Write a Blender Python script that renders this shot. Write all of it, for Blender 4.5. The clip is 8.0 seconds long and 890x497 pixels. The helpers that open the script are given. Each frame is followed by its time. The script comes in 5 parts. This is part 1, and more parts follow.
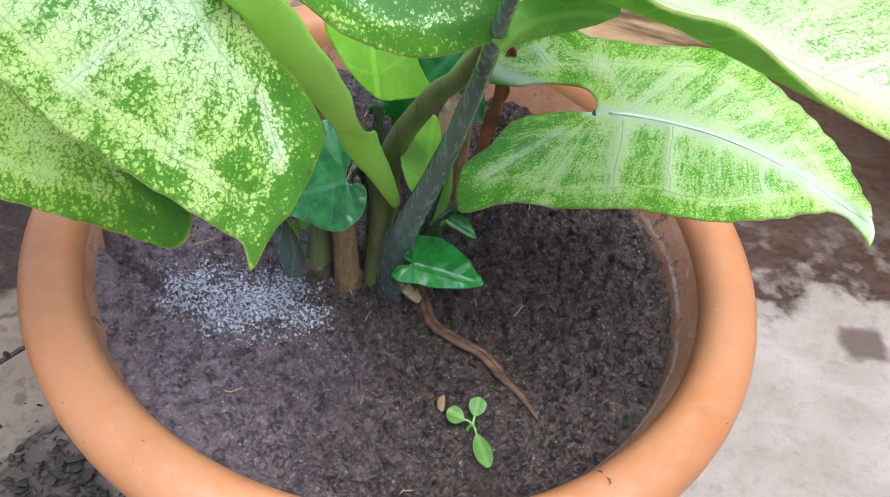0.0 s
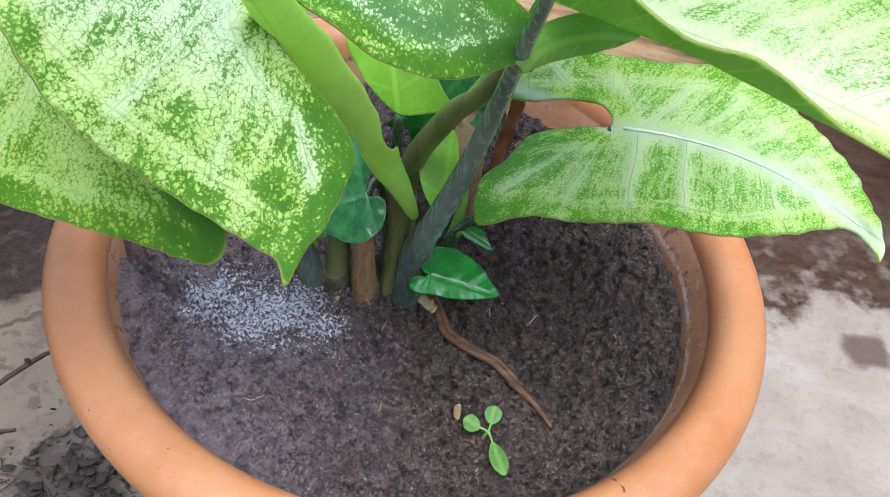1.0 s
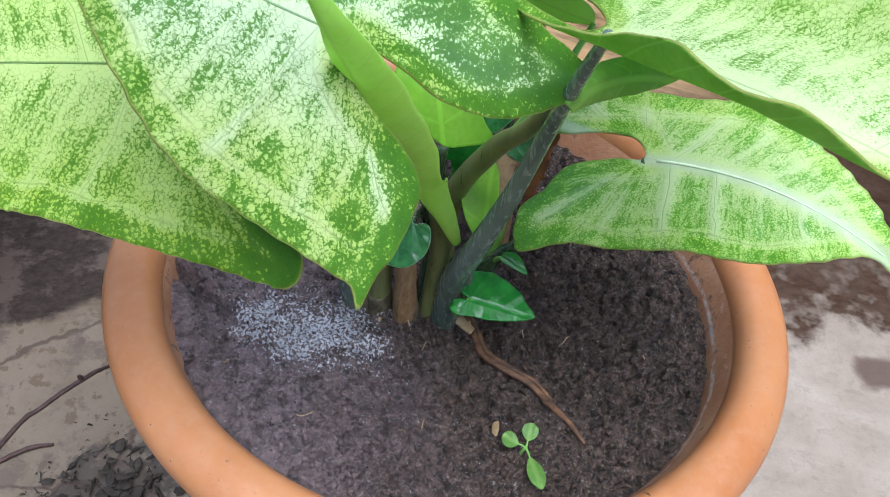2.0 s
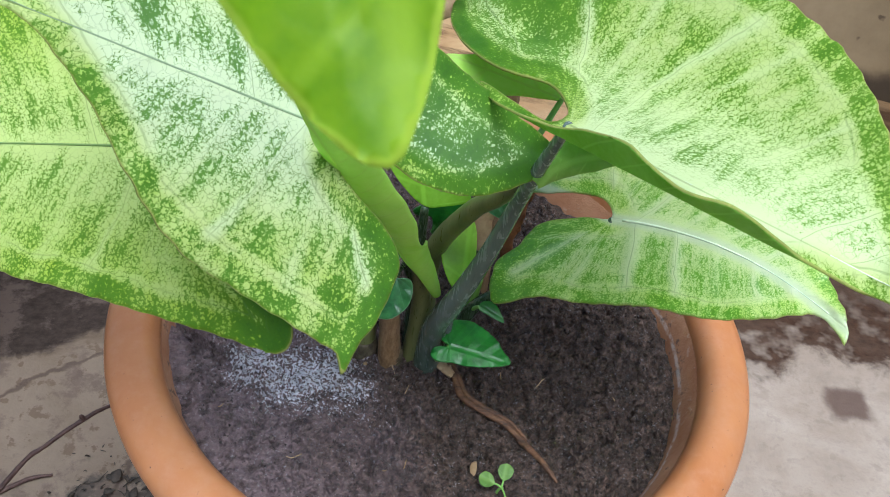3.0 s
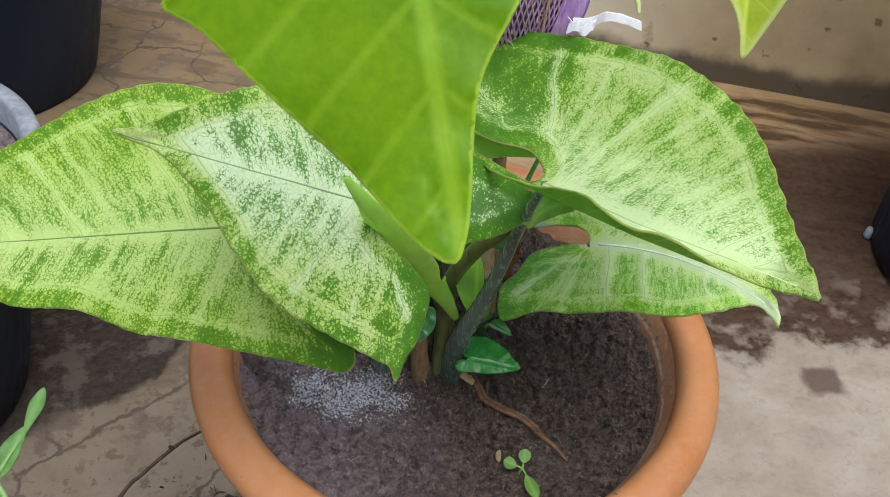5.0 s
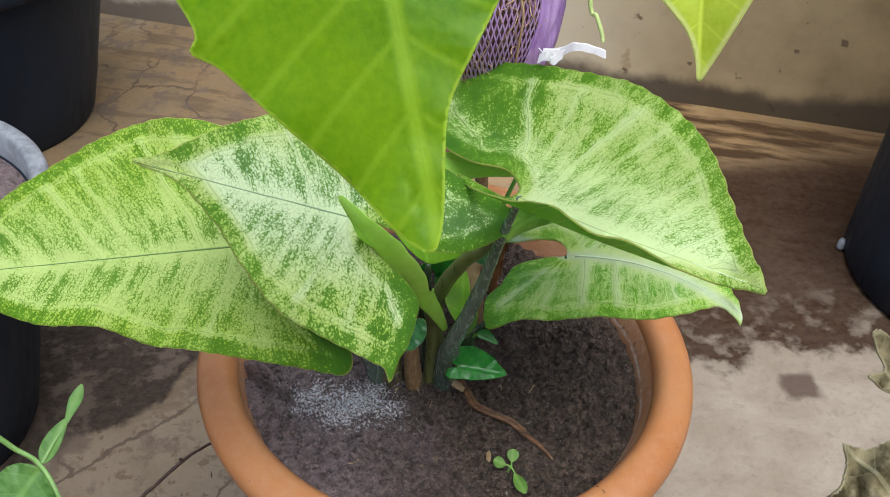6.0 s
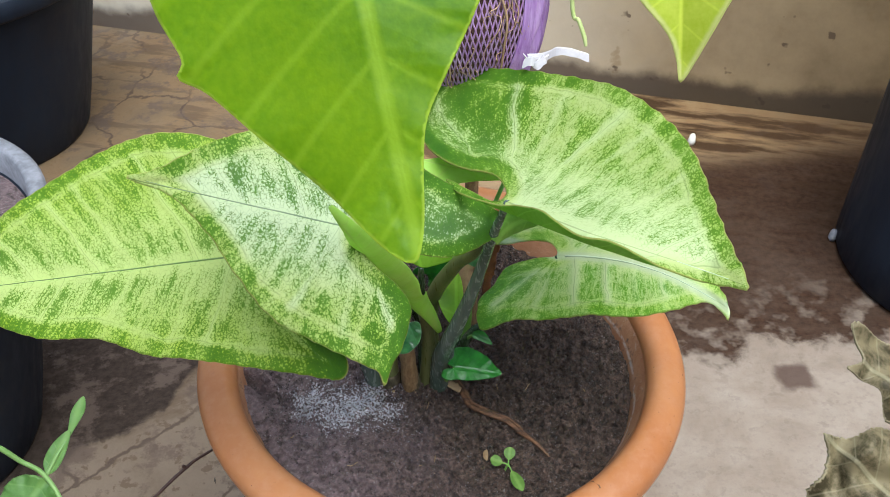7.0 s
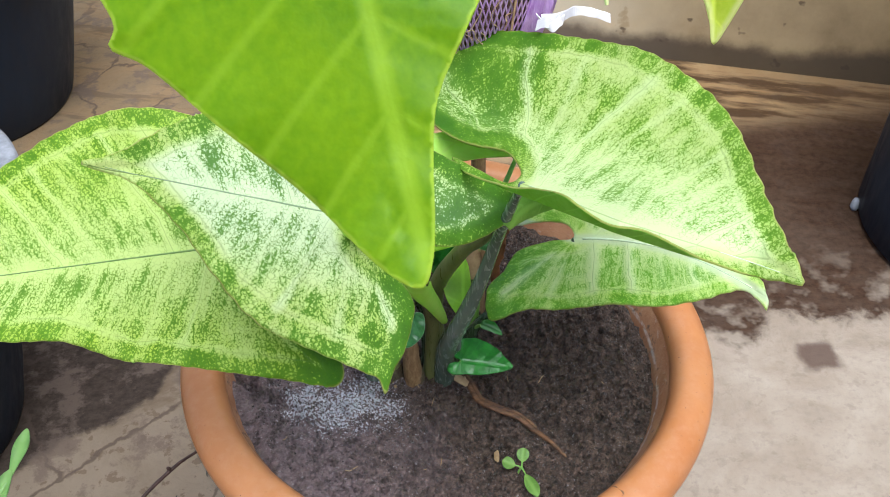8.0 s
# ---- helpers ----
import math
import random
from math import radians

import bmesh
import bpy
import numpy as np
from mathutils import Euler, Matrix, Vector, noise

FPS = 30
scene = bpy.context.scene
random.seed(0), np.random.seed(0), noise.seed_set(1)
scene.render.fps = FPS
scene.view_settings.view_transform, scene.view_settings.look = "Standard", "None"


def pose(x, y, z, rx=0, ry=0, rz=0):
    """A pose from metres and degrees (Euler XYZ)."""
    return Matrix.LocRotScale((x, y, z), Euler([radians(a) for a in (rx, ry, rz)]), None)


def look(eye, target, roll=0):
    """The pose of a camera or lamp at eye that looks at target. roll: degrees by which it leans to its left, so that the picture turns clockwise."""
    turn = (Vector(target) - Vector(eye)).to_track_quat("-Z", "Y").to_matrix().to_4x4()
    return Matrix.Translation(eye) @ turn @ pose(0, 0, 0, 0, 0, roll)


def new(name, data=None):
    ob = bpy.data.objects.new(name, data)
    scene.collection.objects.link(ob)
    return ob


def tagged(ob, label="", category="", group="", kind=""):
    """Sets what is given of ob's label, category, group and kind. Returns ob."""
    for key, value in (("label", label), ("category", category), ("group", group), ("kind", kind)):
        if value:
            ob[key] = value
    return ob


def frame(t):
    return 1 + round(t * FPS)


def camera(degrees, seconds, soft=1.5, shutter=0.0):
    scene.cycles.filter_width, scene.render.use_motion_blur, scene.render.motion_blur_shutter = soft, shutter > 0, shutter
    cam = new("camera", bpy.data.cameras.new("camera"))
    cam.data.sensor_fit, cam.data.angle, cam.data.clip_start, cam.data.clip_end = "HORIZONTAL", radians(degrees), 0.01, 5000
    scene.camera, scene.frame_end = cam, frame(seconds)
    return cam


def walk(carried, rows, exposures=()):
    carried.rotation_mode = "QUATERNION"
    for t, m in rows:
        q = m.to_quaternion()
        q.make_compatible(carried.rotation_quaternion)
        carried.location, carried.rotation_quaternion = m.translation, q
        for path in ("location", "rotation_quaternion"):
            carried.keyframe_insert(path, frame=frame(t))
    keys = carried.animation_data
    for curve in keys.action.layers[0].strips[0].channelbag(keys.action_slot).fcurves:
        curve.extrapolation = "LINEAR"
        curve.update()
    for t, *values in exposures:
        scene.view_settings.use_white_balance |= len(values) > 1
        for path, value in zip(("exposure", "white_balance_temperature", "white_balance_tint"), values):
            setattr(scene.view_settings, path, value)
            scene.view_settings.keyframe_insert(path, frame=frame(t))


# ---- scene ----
from mathutils import geometry

cam = camera(46.21, 8.0, soft=0.5)
cam.data.dof.use_dof, cam.data.dof.focus_distance, cam.data.dof.aperture_fstop = True, 0.46, 96.0
ROWS = [
    (0.0, -0.0034, -0.3225, 0.5299, 47.74, -4.54, 0.27),
    (0.5, -0.0034, -0.3229, 0.5336, 47.77, -4.69, 0.29),
    (1.0, -0.0110, -0.3257, 0.5377, 47.78, -4.77, 0.38),
    (1.5, -0.0256, -0.3364, 0.5459, 47.87, -4.85, 0.53),
    (1.7, -0.0279, -0.3389, 0.5495, 48.17, -4.99, 0.88),
    (2.8, -0.0249, -0.3450, 0.5700, 49.87, -4.95, -0.09),
    (3.0, -0.0257, -0.3519, 0.5842, 49.60, -5.31, 0.39),
    (3.5, -0.0329, -0.3681, 0.6001, 50.01, -4.55, -0.21),
    (4.0, -0.0359, -0.3857, 0.6191, 50.72, -3.57, -1.17),
    (4.5, -0.0376, -0.4085, 0.6360, 51.29, -2.28, -2.25),
    (4.7, -0.0366, -0.4164, 0.6457, 51.00, -1.75, -2.54),
    (5.8, -0.0408, -0.4641, 0.6695, 52.48, -0.17, -4.17),
    (6.0, -0.0370, -0.4686, 0.6760, 52.79, -0.05, -4.32),
    (6.5, -0.0312, -0.4780, 0.6862, 52.79, 0.70, -4.92),
    (7.0, -0.0333, -0.4758, 0.6842, 52.74, 1.19, -5.29),
    (7.5, -0.0318, -0.4730, 0.6827, 52.78, 1.39, -5.43),
    (8.0, -0.0323, -0.4257, 0.6582, 50.79, 1.62, -5.69),
]
walk(cam, [(t, pose(x, y, z, rx, ry, rz)) for t, x, y, z, rx, ry, rz in ROWS],
     exposures=((0.0, 0.90, 5220, 5), (1.7, 0.76, 5220, 4), (3.0, 0.52, 5400, 4), (4.5, 0.26, 5680, 2), (6.0, 0.26, 5850, 1), (7.0, 0.43, 5720, 2), (7.5, 0.40, 5720, 2), (8.0, 0.68, 5680, 2)))

# ---- light ----
world = bpy.data.worlds.new("sky")
scene.world = world
world.use_nodes = True
wn = world.node_tree
sky = wn.nodes.new("ShaderNodeTexSky")
sky.sky_type, sky.sun_disc = "NISHITA", False
SUN_EL, SUN_AZ = 68.0, 163.0      # height, and bearing from +y towards +x
sky.sun_elevation, sky.sun_rotation = radians(SUN_EL), radians(SUN_AZ)
sky.air_density, sky.dust_density = 1.0, 6.0
wn.nodes["Background"].inputs[1].default_value = 0.13
wn.links.new(sky.outputs[0], wn.nodes["Background"].inputs[0])
sun = new("sun", bpy.data.lights.new("sun", "SUN"))
sun.data.energy, sun.data.angle, sun.data.color = 2.50, radians(50), (1.0, 0.97, 0.92)
sd = Vector((math.sin(radians(SUN_AZ)) * math.cos(radians(SUN_EL)), math.cos(radians(SUN_AZ)) * math.cos(radians(SUN_EL)), math.sin(radians(SUN_EL))))
sun.matrix_world = look(sd * 5, (0, 0, 0))


# ---- helpers for meshes and materials ----
def base_mat(name):
    m = bpy.data.materials.new(name)
    m.use_nodes = True
    nt = m.node_tree
    return m, nt, nt.nodes["Principled BSDF"]


def node(nt, kind, **kw):
    n = nt.nodes.new("ShaderNode" + kind)
    for k, v in kw.items():
        if k in ("operation", "blend_type", "data_type", "attribute_name", "noise_dimensions", "feature", "interpolation_type"):
            if k == "operation":
                n.operation = v
            elif k == "blend_type":
                n.blend_type = v
            elif k == "data_type":
                n.data_type = v
            elif k == "attribute_name":
                n.attribute_name = v
            elif k == "noise_dimensions":
                n.noise_dimensions = v
            elif k == "feature":
                n.feature = v
            else:
                n.interpolation_type = v
    return n


def put(nt, sock, v):
    if hasattr(v, "links"):
        nt.links.new(v, sock)
    else:
        sock.default_value = v


def mth(nt, op, a, b=0.0, c=0.0, clamp=False):
    n = node(nt, "Math", operation=op)
    n.use_clamp = clamp
    put(nt, n.inputs[0], a)
    put(nt, n.inputs[1], b)
    put(nt, n.inputs[2], c)
    return n.outputs[0]


def remap(nt, v, a, b, c=0.0, d=1.0, smooth=False):
    n = node(nt, "MapRange")
    n.interpolation_type = "SMOOTHSTEP" if smooth else "LINEAR"
    put(nt, n.inputs[0], v)
    for i, x in enumerate((a, b, c, d)):
        put(nt, n.inputs[1 + i], x)
    return n.outputs[0]


def mixc(nt, f, a, b, mode="MIX"):
    n = node(nt, "Mix", data_type="RGBA", blend_type=mode)
    put(nt, n.inputs[0], f)
    for s, v in ((n.inputs[6], a), (n.inputs[7], b)):
        put(nt, s, (*v, 1) if isinstance(v, tuple) and len(v) == 3 else v)
    return n.outputs[2]


def noise_at(nt, vec, scale, detail=4.0, rough=0.55, dist=0.0):
    n = node(nt, "TexNoise")
    if vec is not None:
        nt.links.new(vec, n.inputs["Vector"])
    n.inputs["Scale"].default_value, n.inputs["Detail"].default_value = scale, detail
    n.inputs["Roughness"].default_value, n.inputs["Distortion"].default_value = rough, dist
    return n.outputs[0]


def coords(nt, which="Object"):
    return nt.nodes.new("ShaderNodeTexCoord").outputs[which]


def position(nt):
    return nt.nodes.new("ShaderNodeNewGeometry").outputs["Position"]


def bump(nt, h, strength, dist, prev=None):
    n = node(nt, "Bump")
    n.inputs["Strength"].default_value, n.inputs["Distance"].default_value = strength, dist
    nt.links.new(h, n.inputs["Height"])
    if prev is not None:
        nt.links.new(prev, n.inputs["Normal"])
    return n.outputs[0]


def attr(nt, name):
    return node(nt, "Attribute", attribute_name=name).outputs["Fac"]


def vec3(nt, x, y, z=0.0):
    n = node(nt, "CombineXYZ")
    for s, v in zip(n.inputs, (x, y, z)):
        put(nt, s, v)
    return n.outputs[0]


def translucent(nt, bs, colour, share):
    """Lets light shine through a thin blade."""
    t = node(nt, "BsdfTranslucent")
    put(nt, t.inputs[0], colour)
    mx = node(nt, "MixShader")
    mx.inputs[0].default_value = share
    nt.links.new(bs.outputs[0], mx.inputs[1])
    nt.links.new(t.outputs[0], mx.inputs[2])
    nt.links.new(mx.outputs[0], nt.nodes["Material Output"].inputs[0])


def leaf_mat(name, pale, mid, green, dark, amount=0.4, margin=0.3, rough=0.4, share=0.3, cream=(0.76, 0.86, 0.62), cream_s=0.75, rib_w=0.0007, rib_dark=0.75, gloss=0.5, bump_s=0.4, quilt=0.5, rear=0.3, rear2=0.1, flap=0.0, upper=0.0, fleck=1.0, painted_sheen=0.0, zone=1.1, vein_k=1.0, cell=600.0, coat=0.0, band_k=0.20):
    """Variegated blade: pale ground with a net of green flecks between the veins, denser outside a vein that follows the margin."""
    m, nt, bs = base_mat(name)
    ob = coords(nt)
    ph, rr, vv, al, ins = attr(nt, "phase"), attr(nt, "rim"), attr(nt, "across"), attr(nt, "along"), attr(nt, "inset")
    rnd = nt.nodes.new("ShaderNodeObjectInfo").outputs["Random"]
    seedz = mth(nt, "ADD", mth(nt, "MULTIPLY", rnd, 30.0), mth(nt, "MULTIPLY", mth(nt, "GREATER_THAN", vv, 0.0), 7.3))
    slow = noise_at(nt, ob, 26.0, 3.0, 0.5, 0.5)
    blot = noise_at(nt, ob, 70.0, 5.0, 0.62, 0.8)
    fine = noise_at(nt, ob, 1150.0, 3.0, 0.75, 0.5)
    phw = mth(nt, "ADD", ph, mth(nt, "MULTIPLY", mth(nt, "SUBTRACT", slow, 0.5), 0.55))
    streak = noise_at(nt, vec3(nt, mth(nt, "MULTIPLY", phw, 2.6), mth(nt, "MULTIPLY", rr, 6.0), seedz), 1.0, 4.0, 0.6)
    dash = noise_at(nt, vec3(nt, mth(nt, "MULTIPLY", phw, 16.0), mth(nt, "MULTIPLY", rr, 26.0), seedz), 1.0, 3.0, 0.6)
    # side veins: where the phase passes a whole number, some stronger than others
    fr = mth(nt, "ABSOLUTE", mth(nt, "SUBTRACT", mth(nt, "FRACT", mth(nt, "ADD", phw, 0.5)), 0.5))
    which = node(nt, "TexWhiteNoise", noise_dimensions="1D")
    nt.links.new(mth(nt, "ADD", mth(nt, "FLOOR", mth(nt, "ADD", phw, 0.5)), mth(nt, "MULTIPLY", mth(nt, "GREATER_THAN", vv, 0.0), 7.3)), which.inputs["W"])
    strong = remap(nt, which.outputs["Value"], 0.25, 0.75, 0.25, 1.0)
    inner = remap(nt, ins, 0.004, 0.011, 0.0, 1.0, True)
    side = mth(nt, "MULTIPLY", mth(nt, "MULTIPLY", remap(nt, fr, 0.02, 0.22, vein_k, 0.0, True), strong), inner)
    line = mth(nt, "MULTIPLY", mth(nt, "MULTIPLY", remap(nt, fr, 0.004, 0.014, 1.0, 0.0, True), remap(nt, strong, 0.5, 1.0)), inner)
    av = mth(nt, "ABSOLUTE", vv)
    front = remap(nt, al, -0.006, 0.0, 0.0, 1.0)
    rib = mth(nt, "MULTIPLY", remap(nt, av, 0.0005, 0.0075, 1.0, 0.0, True), front)
    taper = remap(nt, al, 0.0, 0.11, rib_w, rib_w * 0.45)
    ribline = mth(nt, "MULTIPLY", remap(nt, mth(nt, "DIVIDE", av, taper), 0.55, 1.2, 1.0, 0.0, True), front)
    # the vein along the margin
    mv = mth(nt, "ABSOLUTE", mth(nt, "SUBTRACT", mth(nt, "ADD", ins, mth(nt, "MULTIPLY", mth(nt, "SUBTRACT", slow, 0.5), 0.009)), 0.0085))
    band = mth(nt, "MULTIPLY", remap(nt, mv, 0.0006, 0.0028, vein_k, 0.0, True), remap(nt, blot, 0.35, 0.5, 0.35, 1.0))
    mline = mth(nt, "MULTIPLY", remap(nt, mv, 0.0001, 0.0005, vein_k * vein_k, 0.0, True), remap(nt, blot, 0.40, 0.55))
    outer = remap(nt, mth(nt, "ADD", ins, mth(nt, "MULTIPLY", mth(nt, "SUBTRACT", slow, 0.5), 0.012)), 0.005, 0.0105, 1.0, 0.0, True)
    extra = mth(nt, "ADD", mth(nt, "ADD", mth(nt, "MULTIPLY", remap(nt, al, 0.0, -0.045, 0.0, rear), remap(nt, vv, 0.004, -0.004)), mth(nt, "MULTIPLY", remap(nt, al, -0.008, -0.032, 0.0, rear2), remap(nt, vv, 0.004, 0.010))), mth(nt, "MULTIPLY", remap(nt, mth(nt, "ADD", vv, remap(nt, al, 0.032, 0.050, -0.0055, 0.0)), -0.0075, -0.0095, 0.0, flap), remap(nt, al, 0.0, 0.012)))
    extra = mth(nt, "ADD", extra, remap(nt, vv, 0.004, -0.03, 0.0, upper))
    # how green: zones, streaks between the veins, margin
    d = mth(nt, "ADD", mth(nt, "MULTIPLY", mth(nt, "SUBTRACT", streak, 0.5), zone), mth(nt, "MULTIPLY", mth(nt, "SUBTRACT", blot, 0.5), 0.65))
    d = mth(nt, "ADD", d, mth(nt, "MULTIPLY", mth(nt, "SUBTRACT", slow, 0.5), 0.35))
    d = mth(nt, "ADD", mth(nt, "ADD", d, extra), mth(nt, "ADD", mth(nt, "MULTIPLY", outer, margin), amount))
    thin = mth(nt, "MULTIPLY", mth(nt, "MULTIPLY", remap(nt, fr, 0.015, 0.085, vein_k, 0.0, True), strong), inner)
    d = mth(nt, "SUBTRACT", d, mth(nt, "ADD", mth(nt, "ADD", mth(nt, "MULTIPLY", side, 0.13), mth(nt, "MULTIPLY", thin, band_k)), mth(nt, "ADD", mth(nt, "MULTIPLY", rib, 0.34), mth(nt, "MULTIPLY", band, 0.22))))
    # flecks: a fine net and dashes that follow the veins
    warp = node(nt, "VectorMath", operation="ADD")
    wn1 = node(nt, "TexNoise")
    nt.links.new(ob, wn1.inputs["Vector"])
    wn1.inputs["Scale"].default_value = 500.0
    ws = node(nt, "VectorMath", operation="SCALE")
    nt.links.new(wn1.outputs["Color"], ws.inputs[0])
    ws.inputs["Scale"].default_value = 0.0016
    nt.links.new(ob, warp.inputs[0])
    nt.links.new(ws.outputs[0], warp.inputs[1])
    def web(scale):
        vo = node(nt, "TexVoronoi", feature="DISTANCE_TO_EDGE")
        nt.links.new(warp.outputs[0], vo.inputs["Vector"])
        vo.inputs["Scale"].default_value = scale
        return mth(nt, "ADD", vo.outputs["Distance"], mth(nt, "MULTIPLY", mth(nt, "SUBTRACT", fine, 0.5), 0.10))

    # the green keeps to the seams between small pale cells, and fills them where it is dense
    f = mth(nt, "ADD", mth(nt, "MULTIPLY", mth(nt, "SUBTRACT", fine, 0.5), 1.5 * fleck), mth(nt, "MULTIPLY", mth(nt, "SUBTRACT", dash, 0.5), 1.0 * fleck))
    f = mth(nt, "ADD", f, mth(nt, "ADD", mth(nt, "MULTIPLY", mth(nt, "SUBTRACT", 0.17, web(cell)), 1.2 * fleck), mth(nt, "MULTIPLY", mth(nt, "SUBTRACT", 0.17, web(cell * 2.1)), 0.6 * fleck)))
    seams = remap(nt, mth(nt, "ADD", d, f), 0.43, 0.57, 0.0, 0.90)
    soft = remap(nt, d, 0.12, 0.65)
    ground = mixc(nt, soft, pale, mid)
    near = mth(nt, "MULTIPLY", remap(nt, av, 0.004, 0.040, 1.0, 0.0, True), inner)
    ground = mixc(nt, mth(nt, "MULTIPLY", mth(nt, "MAXIMUM", near, mth(nt, "MULTIPLY", side, 0.6)), cream_s), ground, cream)
    ink = mixc(nt, remap(nt, mth(nt, "ADD", d, mth(nt, "MULTIPLY", mth(nt, "SUBTRACT", fine, 0.5), 0.6)), 0.45, 1.0), green, dark)
    crackle = mth(nt, "MULTIPLY", remap(nt, web(cell * 0.75), 0.012, 0.060, 1.0, 0.0, True), remap(nt, d, -0.20, 0.30, 0.0, 0.6 * fleck))
    col = mixc(nt, mth(nt, "MAXIMUM", seams, crackle), ground, ink)
    col = mixc(nt, mth(nt, "MULTIPLY", ribline, rib_dark), col, (0.10, 0.17, 0.06))
    col = mixc(nt, mth(nt, "MULTIPLY", mth(nt, "MAXIMUM", line, mth(nt, "MULTIPLY", mline, 0.6)), 0.5), col, (0.12, 0.22, 0.06))
    col = mixc(nt, remap(nt, ins, 0.0004, 0.0013, 0.45, 0.0), col, (0.14, 0.24, 0.015))
    col = mixc(nt, remap(nt, ins, 0.0001, 0.0004, 0.6, 0.0), col, (0.45, 0.42, 0.14))
    # pale veins plus a painted white highlight along them
    if painted_sheen:
        white = mth(nt, "MULTIPLY", mth(nt, "MAXIMUM", remap(nt, av, 0.0006, 0.0042, 1.0, 0.0, True), mth(nt, "MULTIPLY", side, 0.35)), painted_sheen)
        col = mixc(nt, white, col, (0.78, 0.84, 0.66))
    nt.links.new(col, bs.inputs["Base Color"])
    put(nt, bs.inputs["Roughness"], remap(nt, blot, 0.3, 0.7, rough - 0.08, rough + 0.12))
    bs.inputs["Specular IOR Level"].default_value = gloss
    bs.inputs["Coat Weight"].default_value, bs.inputs["Coat Roughness"].default_value = coat, 0.14
    h = mth(nt, "ADD", mth(nt, "MULTIPLY", mth(nt, "MULTIPLY", mth(nt, "SUBTRACT", 0.5, side), -quilt), 1.0), mth(nt, "MULTIPLY", fine, 0.16))
    h = mth(nt, "ADD", h, mth(nt, "MULTIPLY", blot, 0.35))
    h = mth(nt, "SUBTRACT", h, mth(nt, "ADD", mth(nt, "MULTIPLY", mth(nt, "MAXIMUM", line, mline), 0.15), mth(nt, "MULTIPLY", ribline, 0.3)))
    nt.links.new(bump(nt, h, bump_s, 0.0016), bs.inputs["Normal"])
    translucent(nt, bs, mixc(nt, 0.4, col, (0.60, 0.74, 0.08)), share)
    return m


def plain_leaf_mat(name, a, b, rough=0.45, share=0.35, vein=None, gloss=0.4, scale=60.0, raised=False, vein_w=0.06, rib_w=0.0016, edge=None, spread=0.15):
    m, nt, bs = base_mat(name)
    ob = coords(nt)
    ph, rr, vv, ins = attr(nt, "phase"), attr(nt, "rim"), attr(nt, "across"), attr(nt, "inset")
    blot = noise_at(nt, ob, scale, 5.0, 0.6)
    grain = noise_at(nt, ob, 500.0, 2.0)
    fr = mth(nt, "ABSOLUTE", mth(nt, "SUBTRACT", mth(nt, "FRACT", mth(nt, "ADD", ph, 0.5)), 0.5))
    side = remap(nt, fr, 0.01, vein_w, 1.0, 0.0, True)
    rib = remap(nt, mth(nt, "ABSOLUTE", vv), 0.0003, rib_w, 1.0, 0.0, True)
    veins = mth(nt, "MAXIMUM", mth(nt, "MULTIPLY", side, 0.6), rib)
    col = mixc(nt, remap(nt, mth(nt, "ADD", mth(nt, "MULTIPLY", blot, 0.75), mth(nt, "MULTIPLY", grain, 0.25)), 0.5 - spread, 0.5 + spread), a, b)
    v = vein if vein else (b[0] * 1.3 + 0.04, b[1] * 1.25 + 0.04, b[2] * 1.2 + 0.02)
    col = mixc(nt, mth(nt, "MULTIPLY", veins, 0.55), col, v)
    if edge:
        col = mixc(nt, remap(nt, mth(nt, "ADD", ins, mth(nt, "MULTIPLY", mth(nt, "SUBTRACT", blot, 0.5), edge[1])), edge[1] * 0.3, edge[1], 0.9, 0.0, True), col, edge[0])
    nt.links.new(col, bs.inputs["Base Color"])
    bs.inputs["Roughness"].default_value, bs.inputs["Specular IOR Level"].default_value = rough, gloss
    h = mth(nt, "ADD", mth(nt, "MULTIPLY", fr, -0.9 if raised else 0.8), mth(nt, "ADD", mth(nt, "MULTIPLY", grain, 0.2), mth(nt, "MULTIPLY", rib, 0.7 if raised else -0.5)))
    nt.links.new(bump(nt, h, 0.45, 0.0014), bs.inputs["Normal"])
    translucent(nt, bs, mixc(nt, 0.4, col, (0.5, 0.75, 0.05)), share)
    return m


def simple_mat(name, a, b, scale, rough=0.6, bump_s=0.3, bump_d=0.001, stretch=(1, 1, 1), gloss=0.5, detail=6.0, rough_var=0.1, metal=0.0):
    m, nt, bs = base_mat(name)
    mp = node(nt, "Mapping")
    mp.inputs["Scale"].default_value = stretch
    nt.links.new(coords(nt), mp.inputs[0])
    n1, n2 = noise_at(nt, mp.outputs[0], scale, detail, 0.6), noise_at(nt, mp.outputs[0], scale * 7, 4.0, 0.6)
    f = mth(nt, "ADD", mth(nt, "MULTIPLY", n1, 0.7), mth(nt, "MULTIPLY", n2, 0.3))
    nt.links.new(mixc(nt, remap(nt, f, 0.35, 0.65), a, b), bs.inputs["Base Color"])
    put(nt, bs.inputs["Roughness"], remap(nt, n2, 0.3, 0.7, rough - rough_var, rough + rough_var))
    bs.inputs["Specular IOR Level"].default_value, bs.inputs["Metallic"].default_value = gloss, metal
    nt.links.new(bump(nt, f, bump_s, bump_d), bs.inputs["Normal"])
    return m


def mesh_from(name, verts, faces, mat, smooth=True):
    me = bpy.data.meshes.new(name)
    me.from_pydata([tuple(v) for v in verts], [], faces)
    me.update()
    if smooth:
        me.polygons.foreach_set("use_smooth", [True] * len(me.polygons))
    for mm in (mat if isinstance(mat, (list, tuple)) else [mat]):
        me.materials.append(mm)
    return me


